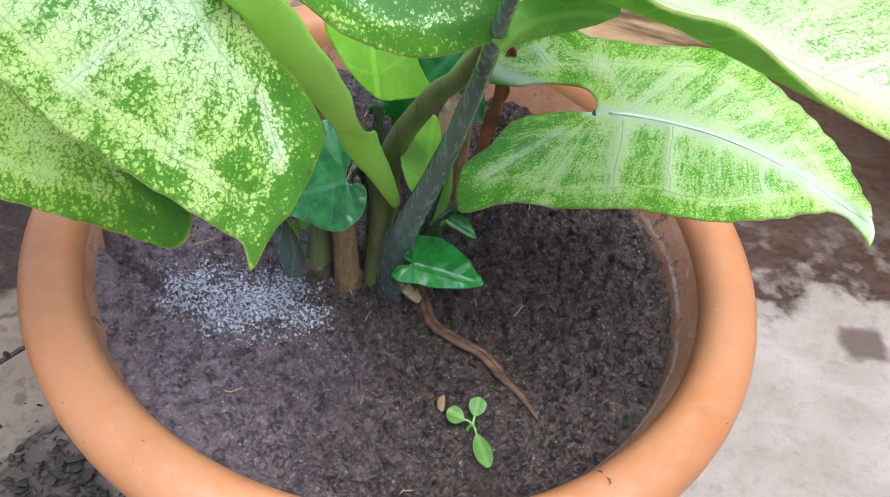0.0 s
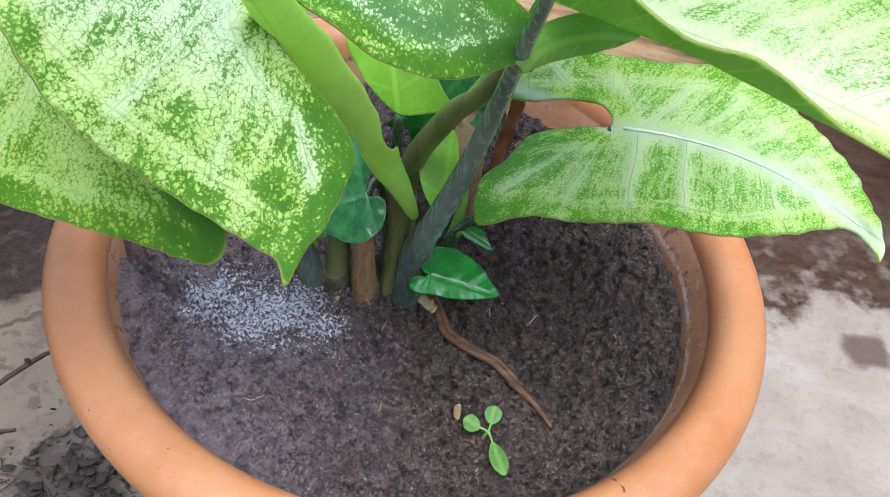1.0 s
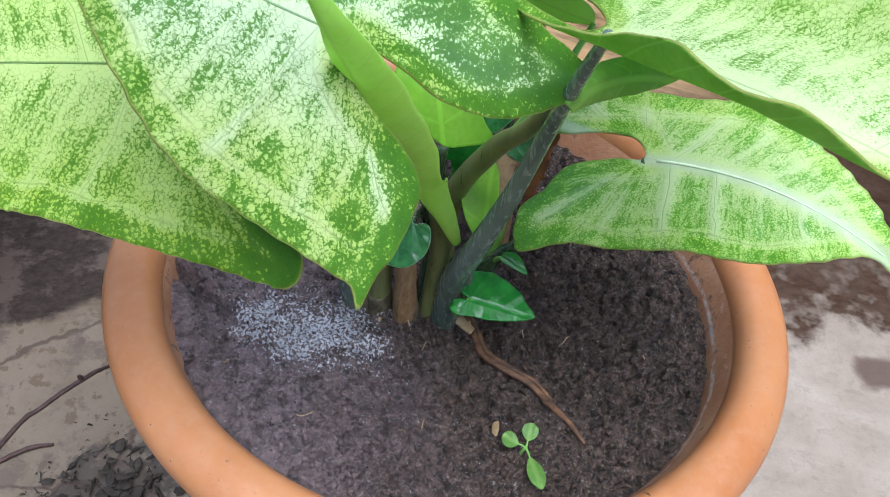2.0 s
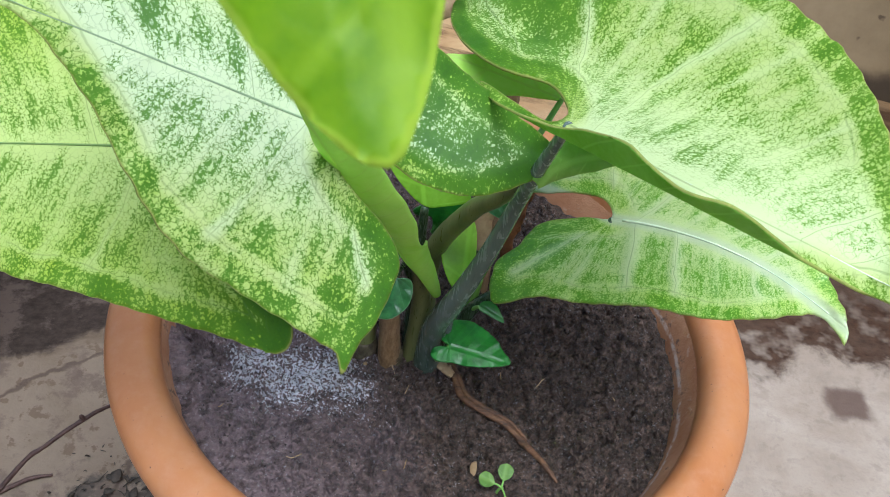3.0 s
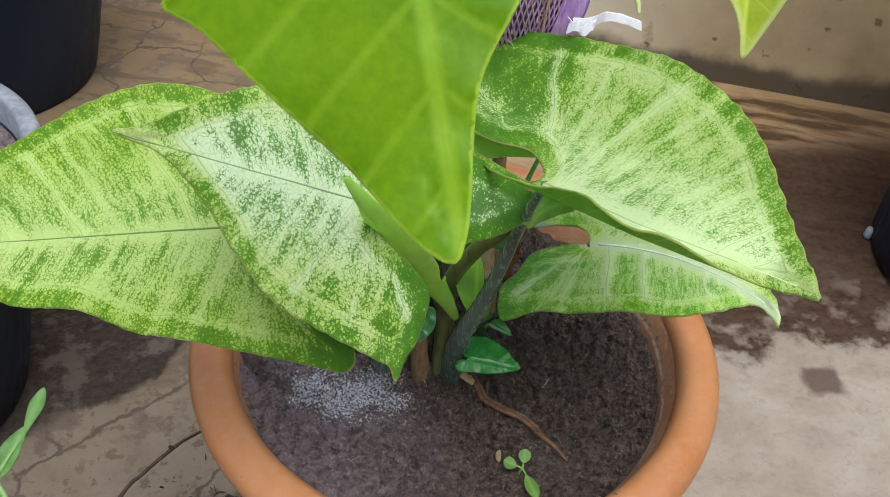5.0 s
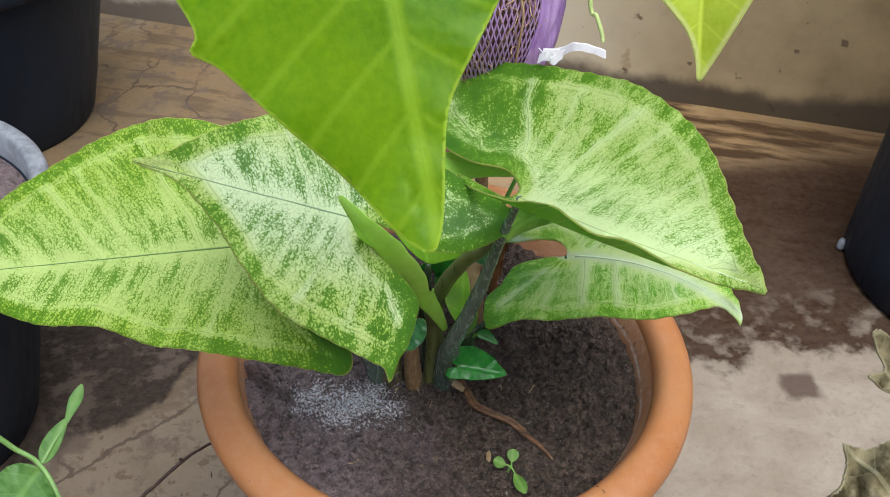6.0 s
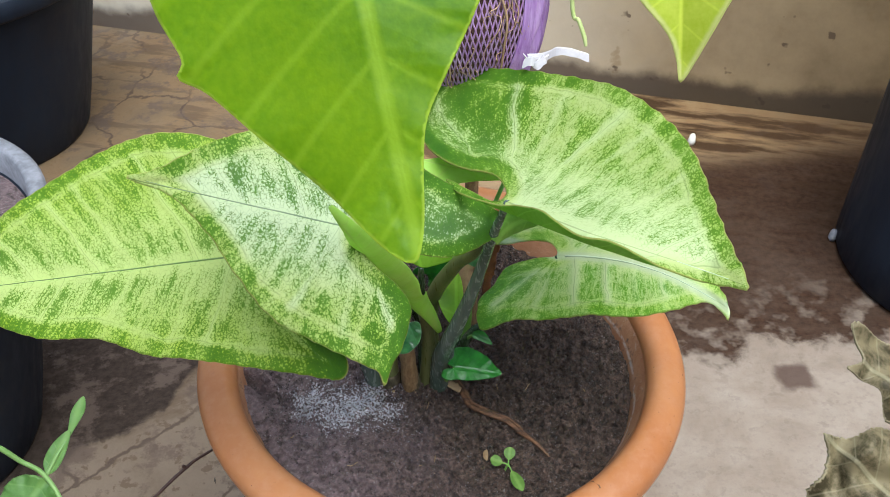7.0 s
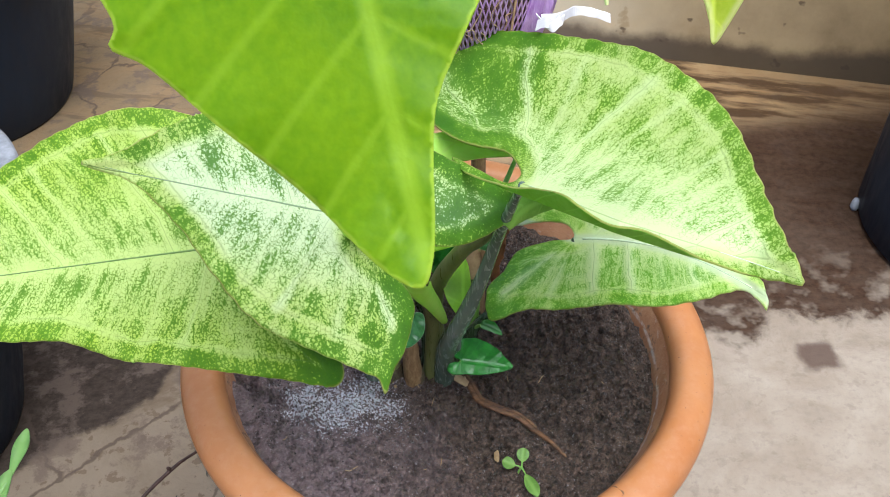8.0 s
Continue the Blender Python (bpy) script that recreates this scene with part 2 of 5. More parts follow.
def hang_on(ob, parent):
    """Parents ob to a thing and keeps it where it stands."""
    if parent is not None:
        w = ob.matrix_basis.copy()
        ob.parent = parent
        pm = parent.matrix_basis.copy()
        if parent.parent is not None:
            pm = parent.parent.matrix_basis @ pm
        ob.matrix_basis = pm.inverted() @ w
    return ob


def part(name, me, parent, label="", m=None):
    ob = new(name, me)
    if m is not None:
        ob.matrix_basis = m
    hang_on(ob, parent)
    return tagged(ob, label) if label else ob


def thing(name, at, label, category, group="", kind=""):
    ob = new(name)
    ob.empty_display_size = 0.02
    ob.matrix_basis = pose(*at)
    return tagged(ob, label, category, group, kind)


def catmull(pts, per=8, closed=False):
    """A smooth curve through points."""
    P = [Vector(p) for p in pts]
    n = len(P)
    out = []
    for i in range(n if closed else n - 1):
        if closed:
            a, b, c, d = P[(i - 1) % n], P[i], P[(i + 1) % n], P[(i + 2) % n]
        else:
            a, b, c, d = P[max(i - 1, 0)], P[i], P[i + 1], P[min(i + 2, n - 1)]
        for k in range(per):
            t = k / per
            out.append(0.5 * ((2 * b) + (c - a) * t + (2 * a - 5 * b + 4 * c - d) * t * t + (3 * b - a - 3 * c + d) * t ** 3))
    if not closed:
        out.append(P[-1])
    return out


def tube_data(path, radii, sides=10, flat=1.0, jitter=0.0, cap=True, seed=0):
    """Vertices and faces of a tube along a path; radii are spread along it."""
    verts, faces = [], []
    n = len(path)
    rs = np.interp(np.linspace(0, 1, n), np.linspace(0, 1, len(radii)), radii)
    rng = random.Random(seed)
    up = Vector((0.13, 0.21, 1)).normalized()
    t0 = (path[1] - path[0]).normalized()
    side = t0.cross(up)
    side = side.normalized() if side.length > 1e-4 else Vector((1, 0, 0))
    for i, p in enumerate(path):
        t = (path[min(i + 1, n - 1)] - path[max(i - 1, 0)]).normalized()
        side = (side - t * side.dot(t)).normalized()
        bi = t.cross(side)
        for k in range(sides):
            a = 2 * math.pi * k / sides
            r = rs[i] * (1 + jitter * (rng.random() - 0.5) * 2)
            verts.append(p + side * (math.cos(a) * r) + bi * (math.sin(a) * r * flat))
    for i in range(n - 1):
        for k in range(sides):
            a, b = i * sides + k, i * sides + (k + 1) % sides
            faces.append((a, b, b + sides, a + sides))
    if cap:
        faces.append(tuple(range(sides - 1, -1, -1)))
        faces.append(tuple((n - 1) * sides + k for k in range(sides)))
    return verts, faces


def tube(name, pts, radii, mat, sides=10, per=8, flat=1.0, jitter=0.0, seed=0):
    v, f = tube_data(catmull(pts, per), radii, sides, flat, jitter, True, seed)
    return mesh_from(name, v, f, mat)


def joined(name, pieces, mat, smooth=True):
    verts, faces = [], []
    for v, f in pieces:
        o = len(verts)
        verts += v
        faces += [tuple(i + o for i in q) for q in f]
    return mesh_from(name, verts, faces, mat, smooth)


def lathe(name, profile, mat, segs=96, wobble=0.0):
    """A turned body from (radius, height) pairs."""
    verts, faces = [], []
    n = len(profile)
    for k in range(segs):
        a = 2 * math.pi * k / segs
        s = 1 + wobble * math.sin(2 * a + 0.7)
        verts += [(r * s * math.cos(a), r * s * math.sin(a), z) for r, z in profile]
    for k in range(segs):
        for i in range(n - 1):
            a, b = k * n + i, ((k + 1) % segs) * n + i
            faces.append((a, b, b + 1, a + 1))
    return mesh_from(name, verts, faces, mat)


def frame_of(base, u, n):
    u, n = Vector(u).normalized(), Vector(n).normalized()
    n = (n - u * n.dot(u)).normalized()
    v = n.cross(u)
    return Matrix(((u.x, v.x, n.x, base[0]), (u.y, v.y, n.y, base[1]), (u.z, v.z, n.z, base[2]), (0, 0, 0, 1)))


def blade(name, outline, mats, bend=(0, 0, 0), fold=0.0, wave=0.0, waves=7, rings=40, around=200, curl=0.0, vein_gap=0.017, thick=0.0009, seed=1, rough_edge=0.0, lift=0.0, crumple=0.0006, sway=0.0, shape=None, warp=None):
    """A leaf blade in its own frame: the leafstalk joins at the origin, x runs along the midrib, z is the upper face.
    outline: its margin in millimetres, from the tip round. bend: curvature along, twisted and across (per metre)."""
    pts = [Vector((x / 1000, y / 1000, 0)) for x, y in outline]
    ring = catmull(pts, 12, True)
    if sum(a.x * b.y - b.x * a.y for a, b in zip(pts, pts[1:] + pts[:1])) < 0:
        ring.reverse()
    # even spacing along the margin
    ln = [0.0]
    for a, b in zip(ring, ring[1:] + ring[:1]):
        ln.append(ln[-1] + (b - a).length)
    xs = np.interp(np.linspace(0, ln[-1], around, endpoint=False), ln, [p.x for p in ring] + [ring[0].x])
    ys = np.interp(np.linspace(0, ln[-1], around, endpoint=False), ln, [p.y for p in ring] + [ring[0].y])
    rng = np.random.RandomState(seed)
    s = np.linspace(0, 2 * np.pi, around, endpoint=False)
    ph = rng.rand(4) * 6.28
    if rough_edge:
        jag = 1 + rough_edge * (np.sin(waves * 9 * s + ph[3]) + rng.rand(around) - 0.5)
        xs, ys = xs * jag, ys * jag

    def inside(px, py):
        hit = np.zeros(len(px), bool)
        for x0, y0, x1, y1 in zip(xs, ys, np.roll(xs, -1), np.roll(ys, -1)):
            if y0 != y1:
                hit ^= ((y0 > py) != (y1 > py)) & (px < (x1 - x0) * (py - y0) / (y1 - y0) + x0)
        return hit

    # an even field of points within the margin, joined to triangles
    area = abs(0.5 * np.sum(xs * np.roll(ys, -1) - np.roll(xs, -1) * ys))
    h = math.sqrt(area / (rings * around * 0.5))
    gx, gy = np.meshgrid(np.arange(xs.min(), xs.max(), h), np.arange(ys.min(), ys.max(), h * 0.866))
    gx = gx + (np.arange(gx.shape[0]) % 2)[:, None] * h * 0.5
    gx, gy = gx.ravel(), gy.ravel()
    ok = inside(gx, gy)
    gx, gy = gx[ok], gy[ok]
    far = np.min(np.hypot(gx[:, None] - xs[None, :], gy[:, None] - ys[None, :]), axis=1)
    gx, gy, far = gx[far > 0.5 * h], gy[far > 0.5 * h], far[far > 0.5 * h]
    flat = [Vector((x, y)) for x, y in zip(np.concatenate([xs, gx]), np.concatenate([ys, gy]))]
    v2, _, f2, _, _, _ = geometry.delaunay_2d_cdt(flat, [(k, (k + 1) % around) for k in range(around)], [], 0, 1e-7)
    U, V = np.array([p.x for p in v2]), np.array([p.y for p in v2])
    tri = np.array([f for f in f2 if len(f) == 3])
    tri = tri[inside(U[tri].mean(1), V[tri].mean(1))]
    dist = np.hypot(U[:, None] - xs[None, :], V[:, None] - ys[None, :])
    inset, nearest = dist.min(1), dist.argmin(1)
    inset[inset < 1e-6] = 0.0
    R = 1 - inset / inset.max()
    wv = (np.sin(waves * s + ph[0]) + 0.6 * np.sin((waves * 2 - 1) * s + ph[1]) + 0.35 * np.sin((waves * 4 + 1) * s + ph[2]))[nearest]
    Z = bend[0] * U * U + bend[1] * U * V + bend[2] * V * V + fold * (np.sqrt(V * V + 2e-6) - 0.0014) + lift * U
    Z = Z + wave * wv * R ** 4 + curl * R ** 8
    if crumple:
        k = [noise.noise((x * 45, y * 45, seed * 3.1)) + 0.5 * noise.noise((x * 110, y * 110, seed * 1.7)) for x, y in zip(U, V)]
        Z = Z + crumple * np.array(k) * np.minimum(1.0, np.hypot(U, V) / 0.02)
    if shape is not None:
        Z = Z + shape(U, V)
    # phase of the side veins
    L = max(xs)
    V0 = V
    V = V - sway * 4 * np.clip(U / L, 0, 1) * (1 - np.clip(U / L, 0, 1))
    av = np.abs(V)
    a0, a1 = radians(72), radians(38)
    W = np.maximum(U - 3.0 * av * av, U * 0.8)
    lo, hi = np.zeros_like(U), np.full_like(U, L * 1.05)
    for _ in range(26):
        mid = 0.5 * (lo + hi)
        al = a0 + (a1 - a0) * mid / L
        low = mid + av / np.tan(al) < W
        lo, hi = np.where(low, mid, lo), np.where(low, hi, mid)
    th = np.arctan2(av, U)
    phase = np.where(U > av / math.tan(a0), 1.5 + lo / vein_gap, 1.5 - (th - a0) / radians(34))
    P = (U, V0, Z) if warp is None else warp(U, V0, Z)
    me = mesh_from(name, list(zip(*P)), [tuple(int(q) for q in f) for f in tri], mats)
    for nm, arr in (("phase", phase), ("rim", np.hypot(U, V) / L), ("across", V), ("along", U), ("inset", inset)):
        at = me.attributes.new(nm, "FLOAT", "POINT")
        at.data.foreach_set("value", arr.astype(np.float32))
    return me, thick


def add_midrib(leaf, length, mat, r=0.00055, label="", inner=0.004):
    """A thin raised midrib that follows the blade from the leafstalk towards the tip."""
    co = np.empty(len(leaf.data.vertices) * 3)
    leaf.data.vertices.foreach_get("co", co)
    co = co.reshape(-1, 3)
    al, ac = np.empty(len(co)), np.empty(len(co))
    leaf.data.attributes["along"].data.foreach_get("value", al)
    leaf.data.attributes["across"].data.foreach_get("value", ac)
    pts = []
    for u in np.linspace(inner, length, 22):
        w = np.exp(-((al - u) ** 2 + ac ** 2) / 0.0025 ** 2) + 1e-12
        pts.append(Vector((co * w[:, None]).sum(0) / w.sum()))
    rib = new("midrib", tube("midrib", pts, [r, r * 0.8, r * 0.55, r * 0.3], mat, 6, 2))
    rib.parent = leaf
    return tagged(rib, label) if label else rib


def add_leaf(parent, outline, base, u, n, mats, label="", name="leaf", **kw):
    me, thick = blade(name, outline, mats, **kw)
    ob = part(name, me, parent, label, frame_of(base, u, n))
    sm = ob.modifiers.new("thickness", "SOLIDIFY")
    sm.thickness, sm.offset, sm.use_rim = thick, -1.0, True
    if len(me.materials) > 1:
        sm.material_offset = 1
    return ob


def rolled_leaf(name, path, widths, opens, face, mat, thick=0.0008):
    """A young leaf rolled lengthwise: an arc swept along a path, its back towards face; opens gives the arc's angle."""
    pts = catmull(path, 12)
    n, cols = len(pts), 22
    t01 = np.linspace(0, 1, n)
    w = np.interp(t01, np.linspace(0, 1, len(widths)), widths)
    op = np.interp(t01, np.linspace(0, 1, len(opens)), opens)
    verts, faces, across, inset, along = [], [], [], [], []
    run = 0.0
    for i, p in enumerate(pts):
        tan = (pts[min(i + 1, n - 1)] - pts[max(i - 1, 0)]).normalized()
        run += (p - pts[i - 1]).length if i else 0.0
        out = Vector(face) - tan * tan.dot(Vector(face))
        out.normalize()
        sidew = out.cross(tan)
        ang = radians(op[i])
        r = w[i] / (2 * math.sin(min(ang, math.pi) / 2))
        for k in range(cols):
            a = ang * (k / (cols - 1) - 0.5)
            wob = 1 + 0.05 * noise.noise((run * 90, a * 1.3, 2.0))
            verts.append(p + (out * (math.cos(a) - 1) + sidew * math.sin(a)) * r * wob)
            across.append(a * r)
            inset.append(max(0.0, (ang / 2 - abs(a)) * r))
            along.append(run)
    for i in range(n - 1):
        for k in range(cols - 1):
            o = i * cols + k
            faces.append((o, o + 1, o + 1 + cols, o + cols))
    me = mesh_from(name, verts, faces, [mat, mat])
    for nm, arr in (("phase", np.array(along) / 0.012 + np.abs(np.array(across)) * 90), ("rim", along), ("across", np.array(across) + 0.002), ("along", along), ("inset", inset)):
        me.attributes.new(nm, "FLOAT", "POINT").data.foreach_set("value", np.array(arr, dtype=np.float32))
    return me, thick


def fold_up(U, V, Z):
    """Cups a blade: its middle is drawn towards the camera's place at 3.5 s, and the near half folds up along a line
    beside the midrib.
    """
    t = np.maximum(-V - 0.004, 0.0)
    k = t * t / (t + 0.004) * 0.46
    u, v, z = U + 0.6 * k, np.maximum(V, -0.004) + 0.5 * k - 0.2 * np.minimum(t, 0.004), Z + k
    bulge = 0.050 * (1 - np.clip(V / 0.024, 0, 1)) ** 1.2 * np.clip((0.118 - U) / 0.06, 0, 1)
    # camera's place at 3.5 s, in this leaf's own axes
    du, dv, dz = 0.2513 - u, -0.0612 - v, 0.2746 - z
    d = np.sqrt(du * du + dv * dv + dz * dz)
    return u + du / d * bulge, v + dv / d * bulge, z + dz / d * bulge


def add_rolled(parent, path, widths, opens, face, mat, label):
    me, thick = rolled_leaf("leaf", path, widths, opens, face, mat)
    ob = part("leaf", me, parent, label)
    sm = ob.modifiers.new("thickness", "SOLIDIFY")
    sm.thickness, sm.offset = thick, -1.0
    return ob


# ---- materials ----
PALE, LIME, GREEN, DEEP = (0.58, 0.68, 0.25), (0.40, 0.56, 0.08), (0.065, 0.20, 0.010), (0.010, 0.085, 0.010)
M_VAR = leaf_mat("variegated_leaf", PALE, LIME, GREEN, DEEP, gloss=0.10, amount=0.35, margin=0.08, rear=0.36, rear2=0.45, upper=0.03, rib_w=0.0004)
M_VAR_UP = leaf_mat("upright_variegated_leaf", PALE, LIME, (0.10, 0.25, 0.012), (0.020, 0.12, 0.010), gloss=0.10, share=0.36, amount=0.29, margin=0.19, rear=0.25, rear2=0.34, flap=0.25, cream=(0.70, 0.81, 0.46), rib_dark=0.4, rib_w=0.0004)
M_VAR_LIME = leaf_mat("variegated_lime_leaf", (0.50, 0.62, 0.17), (0.40, 0.54, 0.04), (0.085, 0.22, 0.010), (0.015, 0.10, 0.010), gloss=0.10, amount=0.34, margin=0.16, rear2=0.45, cream=(0.60, 0.72, 0.28), cream_s=0.6, rib_dark=0.7, rib_w=0.0005)
M_VAR_GLOSS = leaf_mat("glossy_variegated_leaf", (0.80, 0.91, 0.36), (0.60, 0.82, 0.10), (0.11, 0.40, 0.008), (0.02, 0.18, 0.006), amount=0.32, margin=0.06, cream=(0.80, 0.88, 0.60), cream_s=0.36, rough=0.30, gloss=0.4, fleck=1.0, zone=0.95, vein_k=0.9, quilt=0.7, bump_s=0.5, rib_dark=0.0, painted_sheen=0.8, rear=0.5, share=0.48, cell=950.0, coat=0.8, band_k=0.35)
M_ROLL = plain_leaf_mat("rolled_leaf_underside", (0.20, 0.45, 0.05), (0.33, 0.60, 0.12), rough=0.45, share=0.62)
M_UNDER = plain_leaf_mat("leaf_underside", (0.22, 0.44, 0.05), (0.34, 0.57, 0.10), rough=0.5)
M_LIME = plain_leaf_mat("young_lime_leaf", (0.50, 0.78, 0.12), (0.60, 0.84, 0.22), rough=0.4, share=0.55, vein=(0.50, 0.66, 0.18), rib_w=0.0006)
M_BRIGHT = plain_leaf_mat("sunny_leaf", (0.28, 0.58, 0.03), (0.44, 0.74, 0.07), rough=0.35, share=0.6)
M_FRONT = plain_leaf_mat("yellow_green_leaf", (0.080, 0.21, 0.001), (0.26, 0.42, 0.004), rough=0.36, share=0.45, gloss=0.18, vein=(0.38, 0.56, 0.03), scale=11.0, spread=0.16, vein_w=0.10, rib_w=0.0026, edge=((0.46, 0.62, 0.06), 0.0010))
M_YELLOW = plain_leaf_mat("pale_yellow_leaf", (0.52, 0.63, 0.03), (0.70, 0.77, 0.11), rough=0.4, share=0.55, edge=((0.80, 0.80, 0.35), 0.0035))
M_TEAL = plain_leaf_mat("dark_teal_leaf", (0.018, 0.12, 0.026), (0.065, 0.26, 0.06), rough=0.3, share=0.12, vein=(0.12, 0.32, 0.13), gloss=0.6, scale=150.0, spread=0.1, edge=((0.20, 0.40, 0.20), 0.0005))
M_SMALL = plain_leaf_mat("small_green_leaf", (0.014, 0.13, 0.012), (0.04, 0.25, 0.025), rough=0.3, share=0.15, vein=(0.05, 0.27, 0.035), gloss=0.6, scale=150.0, spread=0.1)
M_SPROUT = plain_leaf_mat("seedling_leaf", (0.10, 0.21, 0.03), (0.17, 0.30, 0.06), rough=0.45, share=0.3)
M_SPRIG = plain_leaf_mat("sprig_leaf", (0.06, 0.15, 0.025), (0.12, 0.24, 0.055), rough=0.5, share=0.25, scale=180.0)
M_SPRIG_STEM = simple_mat("sprig_stem", (0.12, 0.24, 0.05), (0.20, 0.32, 0.10), 80.0, 0.5, 0.2, 0.0004)
M_PAPER = plain_leaf_mat("papery_dried_leaf", (0.045, 0.034, 0.015), (0.22, 0.18, 0.10), rough=0.6, share=0.12, vein=(0.36, 0.33, 0.20), gloss=0.3, scale=110.0, spread=0.08, raised=True, vein_w=0.05, rib_w=0.0012, edge=((0.27, 0.23, 0.14), 0.0007))
M_OLIVE = plain_leaf_mat("withered_olive_leaf", (0.06, 0.07, 0.02), (0.12, 0.12, 0.05), rough=0.55, share=0.15, gloss=0.3)
M_STEM = simple_mat("dark_green_stalk", (0.025, 0.055, 0.020), (0.075, 0.11, 0.060), 140.0, 0.27, 0.15, 0.0006, (1, 1, 0.06), 0.7)
M_STEM_MAIN = simple_mat("grey_green_stalk", (0.07, 0.105, 0.075), (0.16, 0.205, 0.17), 70.0, 0.24, 0.06, 0.0003, (1, 1, 0.05), 1.0)
M_STEM_OLIVE = simple_mat("olive_stalk", (0.09, 0.11, 0.03), (0.20, 0.21, 0.08), 140.0, 0.35, 0.2, 0.0006, (1, 1, 0.06), 0.6)
M_STEM_BROWN = simple_mat("brown_sheathed_stalk", (0.15, 0.080, 0.032), (0.36, 0.235, 0.12), 380.0, 0.6, 0.5, 0.0012, (1, 1, 0.4))
M_NODE = simple_mat("dirty_sheath_ring", (0.045, 0.032, 0.020), (0.17, 0.145, 0.085), 320.0, 0.7, 0.6, 0.0015, (1, 1, 0.5))
M_STEM_GREEN = simple_mat("light_green_stalk", (0.16, 0.36, 0.05), (0.26, 0.46, 0.10), 60.0, 0.45, 0.2, 0.0006)
M_RIB = simple_mat("dark_midrib", (0.12, 0.22, 0.04), (0.20, 0.30, 0.08), 200.0, 0.5, 0.1, 0.0002)
M_RIB_MID = simple_mat("grey_green_midrib", (0.22, 0.33, 0.15), (0.34, 0.45, 0.24), 200.0, 0.5, 0.1, 0.0002)
M_RIB_PALE = simple_mat("pale_midrib", (0.55, 0.68, 0.40), (0.72, 0.82, 0.58), 200.0, 0.4, 0.1, 0.0002)
M_STEM_PALE = simple_mat("pale_yellow_tendril", (0.40, 0.50, 0.16), (0.55, 0.62, 0.28), 60.0, 0.45, 0.2, 0.0006)
M_HUSK = simple_mat("dry_husk", (0.30, 0.19, 0.09), (0.52, 0.38, 0.22), 80.0, 0.7, 0.5, 0.001, (1, 1, 0.3))
M_RUST = simple_mat("rusty_dry_sheath", (0.09, 0.035, 0.014), (0.27, 0.11, 0.04), 90.0, 0.7, 0.5, 0.001, (1, 1, 0.3))
M_ROOT = simple_mat("bark_of_root", (0.026, 0.011, 0.006), (0.22, 0.105, 0.048), 210.0, 0.65, 0.8, 0.002, (0.35, 1, 1))
M_TWIG = simple_mat("dry_twig_bark", (0.03, 0.013, 0.011), (0.08, 0.042, 0.032), 160.0, 0.7, 0.6, 0.0015)
M_LITTER = simple_mat("rotting_litter", (0.010, 0.008, 0.006), (0.050, 0.036, 0.025), 200.0, 0.75, 0.5, 0.001)
M_BLACK = simple_mat("black_plastic", (0.006, 0.009, 0.017), (0.014, 0.021, 0.036), 14.0, 0.55, 0.15, 0.001, (1, 1, 0.3), 0.25)
M_DUST = simple_mat("dusty_plastic_rim", (0.12, 0.125, 0.145), (0.34, 0.35, 0.40), 30.0, 0.7, 0.3, 0.001)
M_COIR = simple_mat("coir_filling", (0.12, 0.055, 0.05), (0.40, 0.23, 0.19), 240.0, 0.9, 1.0, 0.004, (1, 1, 0.4))
M_FIBRE = simple_mat("root_fibre", (0.40, 0.24, 0.14), (0.60, 0.42, 0.28), 80.0, 0.7, 0.3, 0.0005)
M_NET = simple_mat("mauve_net", (0.36, 0.18, 0.46), (0.60, 0.40, 0.68), 60.0, 0.4, 0.1, 0.0004)
M_NETFOLD = simple_mat("purple_net_film", (0.32, 0.14, 0.52), (0.62, 0.42, 0.80), 300.0, 0.35, 0.4, 0.0008, (1, 1, 0.08))
M_SHELL = simple_mat("white_stone", (0.70, 0.68, 0.60), (0.84, 0.82, 0.76), 90.0, 0.6, 0.3, 0.0005)
M_RIBBON = simple_mat("white_plastic_strip", (0.42, 0.39, 0.42), (0.58, 0.56, 0.58), 50.0, 0.35, 0.2, 0.0006)


def terracotta():
    m, nt, bs = base_mat("terracotta")
    ob = coords(nt)
    big, fine, pores = noise_at(nt, ob, 16.0, 5.0, 0.6), noise_at(nt, ob, 160.0, 5.0, 0.65), noise_at(nt, ob, 420.0, 2.0, 0.5)
    col = mixc(nt, remap(nt, big, 0.35, 0.65), (0.40, 0.150, 0.048), (0.50, 0.220, 0.088))
    col = mixc(nt, mth(nt, "MULTIPLY", remap(nt, fine, 0.45, 0.7), 0.28), col, (0.52, 0.28, 0.165))
    pit = remap(nt, pores, 0.70, 0.76, 0.0, 0.8)
    speck = mth(nt, "MULTIPLY", remap(nt, noise_at(nt, ob, 330.0, 2.0, 0.5), 0.745, 0.765), 0.85)
    col = mixc(nt, mth(nt, "MAXIMUM", mth(nt, "MULTIPLY", pit, 0.25), speck), col, (0.13, 0.055, 0.03))
    nt.links.new(col, bs.inputs["Base Color"])
    put(nt, bs.inputs["Roughness"], remap(nt, fine, 0.3, 0.7, 0.36, 0.52))
    bs.inputs["Specular IOR Level"].default_value = 0.5
    nt.links.new(bump(nt, mth(nt, "SUBTRACT", mth(nt, "MULTIPLY", fine, 0.4), speck), 0.25, 0.0008), bs.inputs["Normal"])
    return m


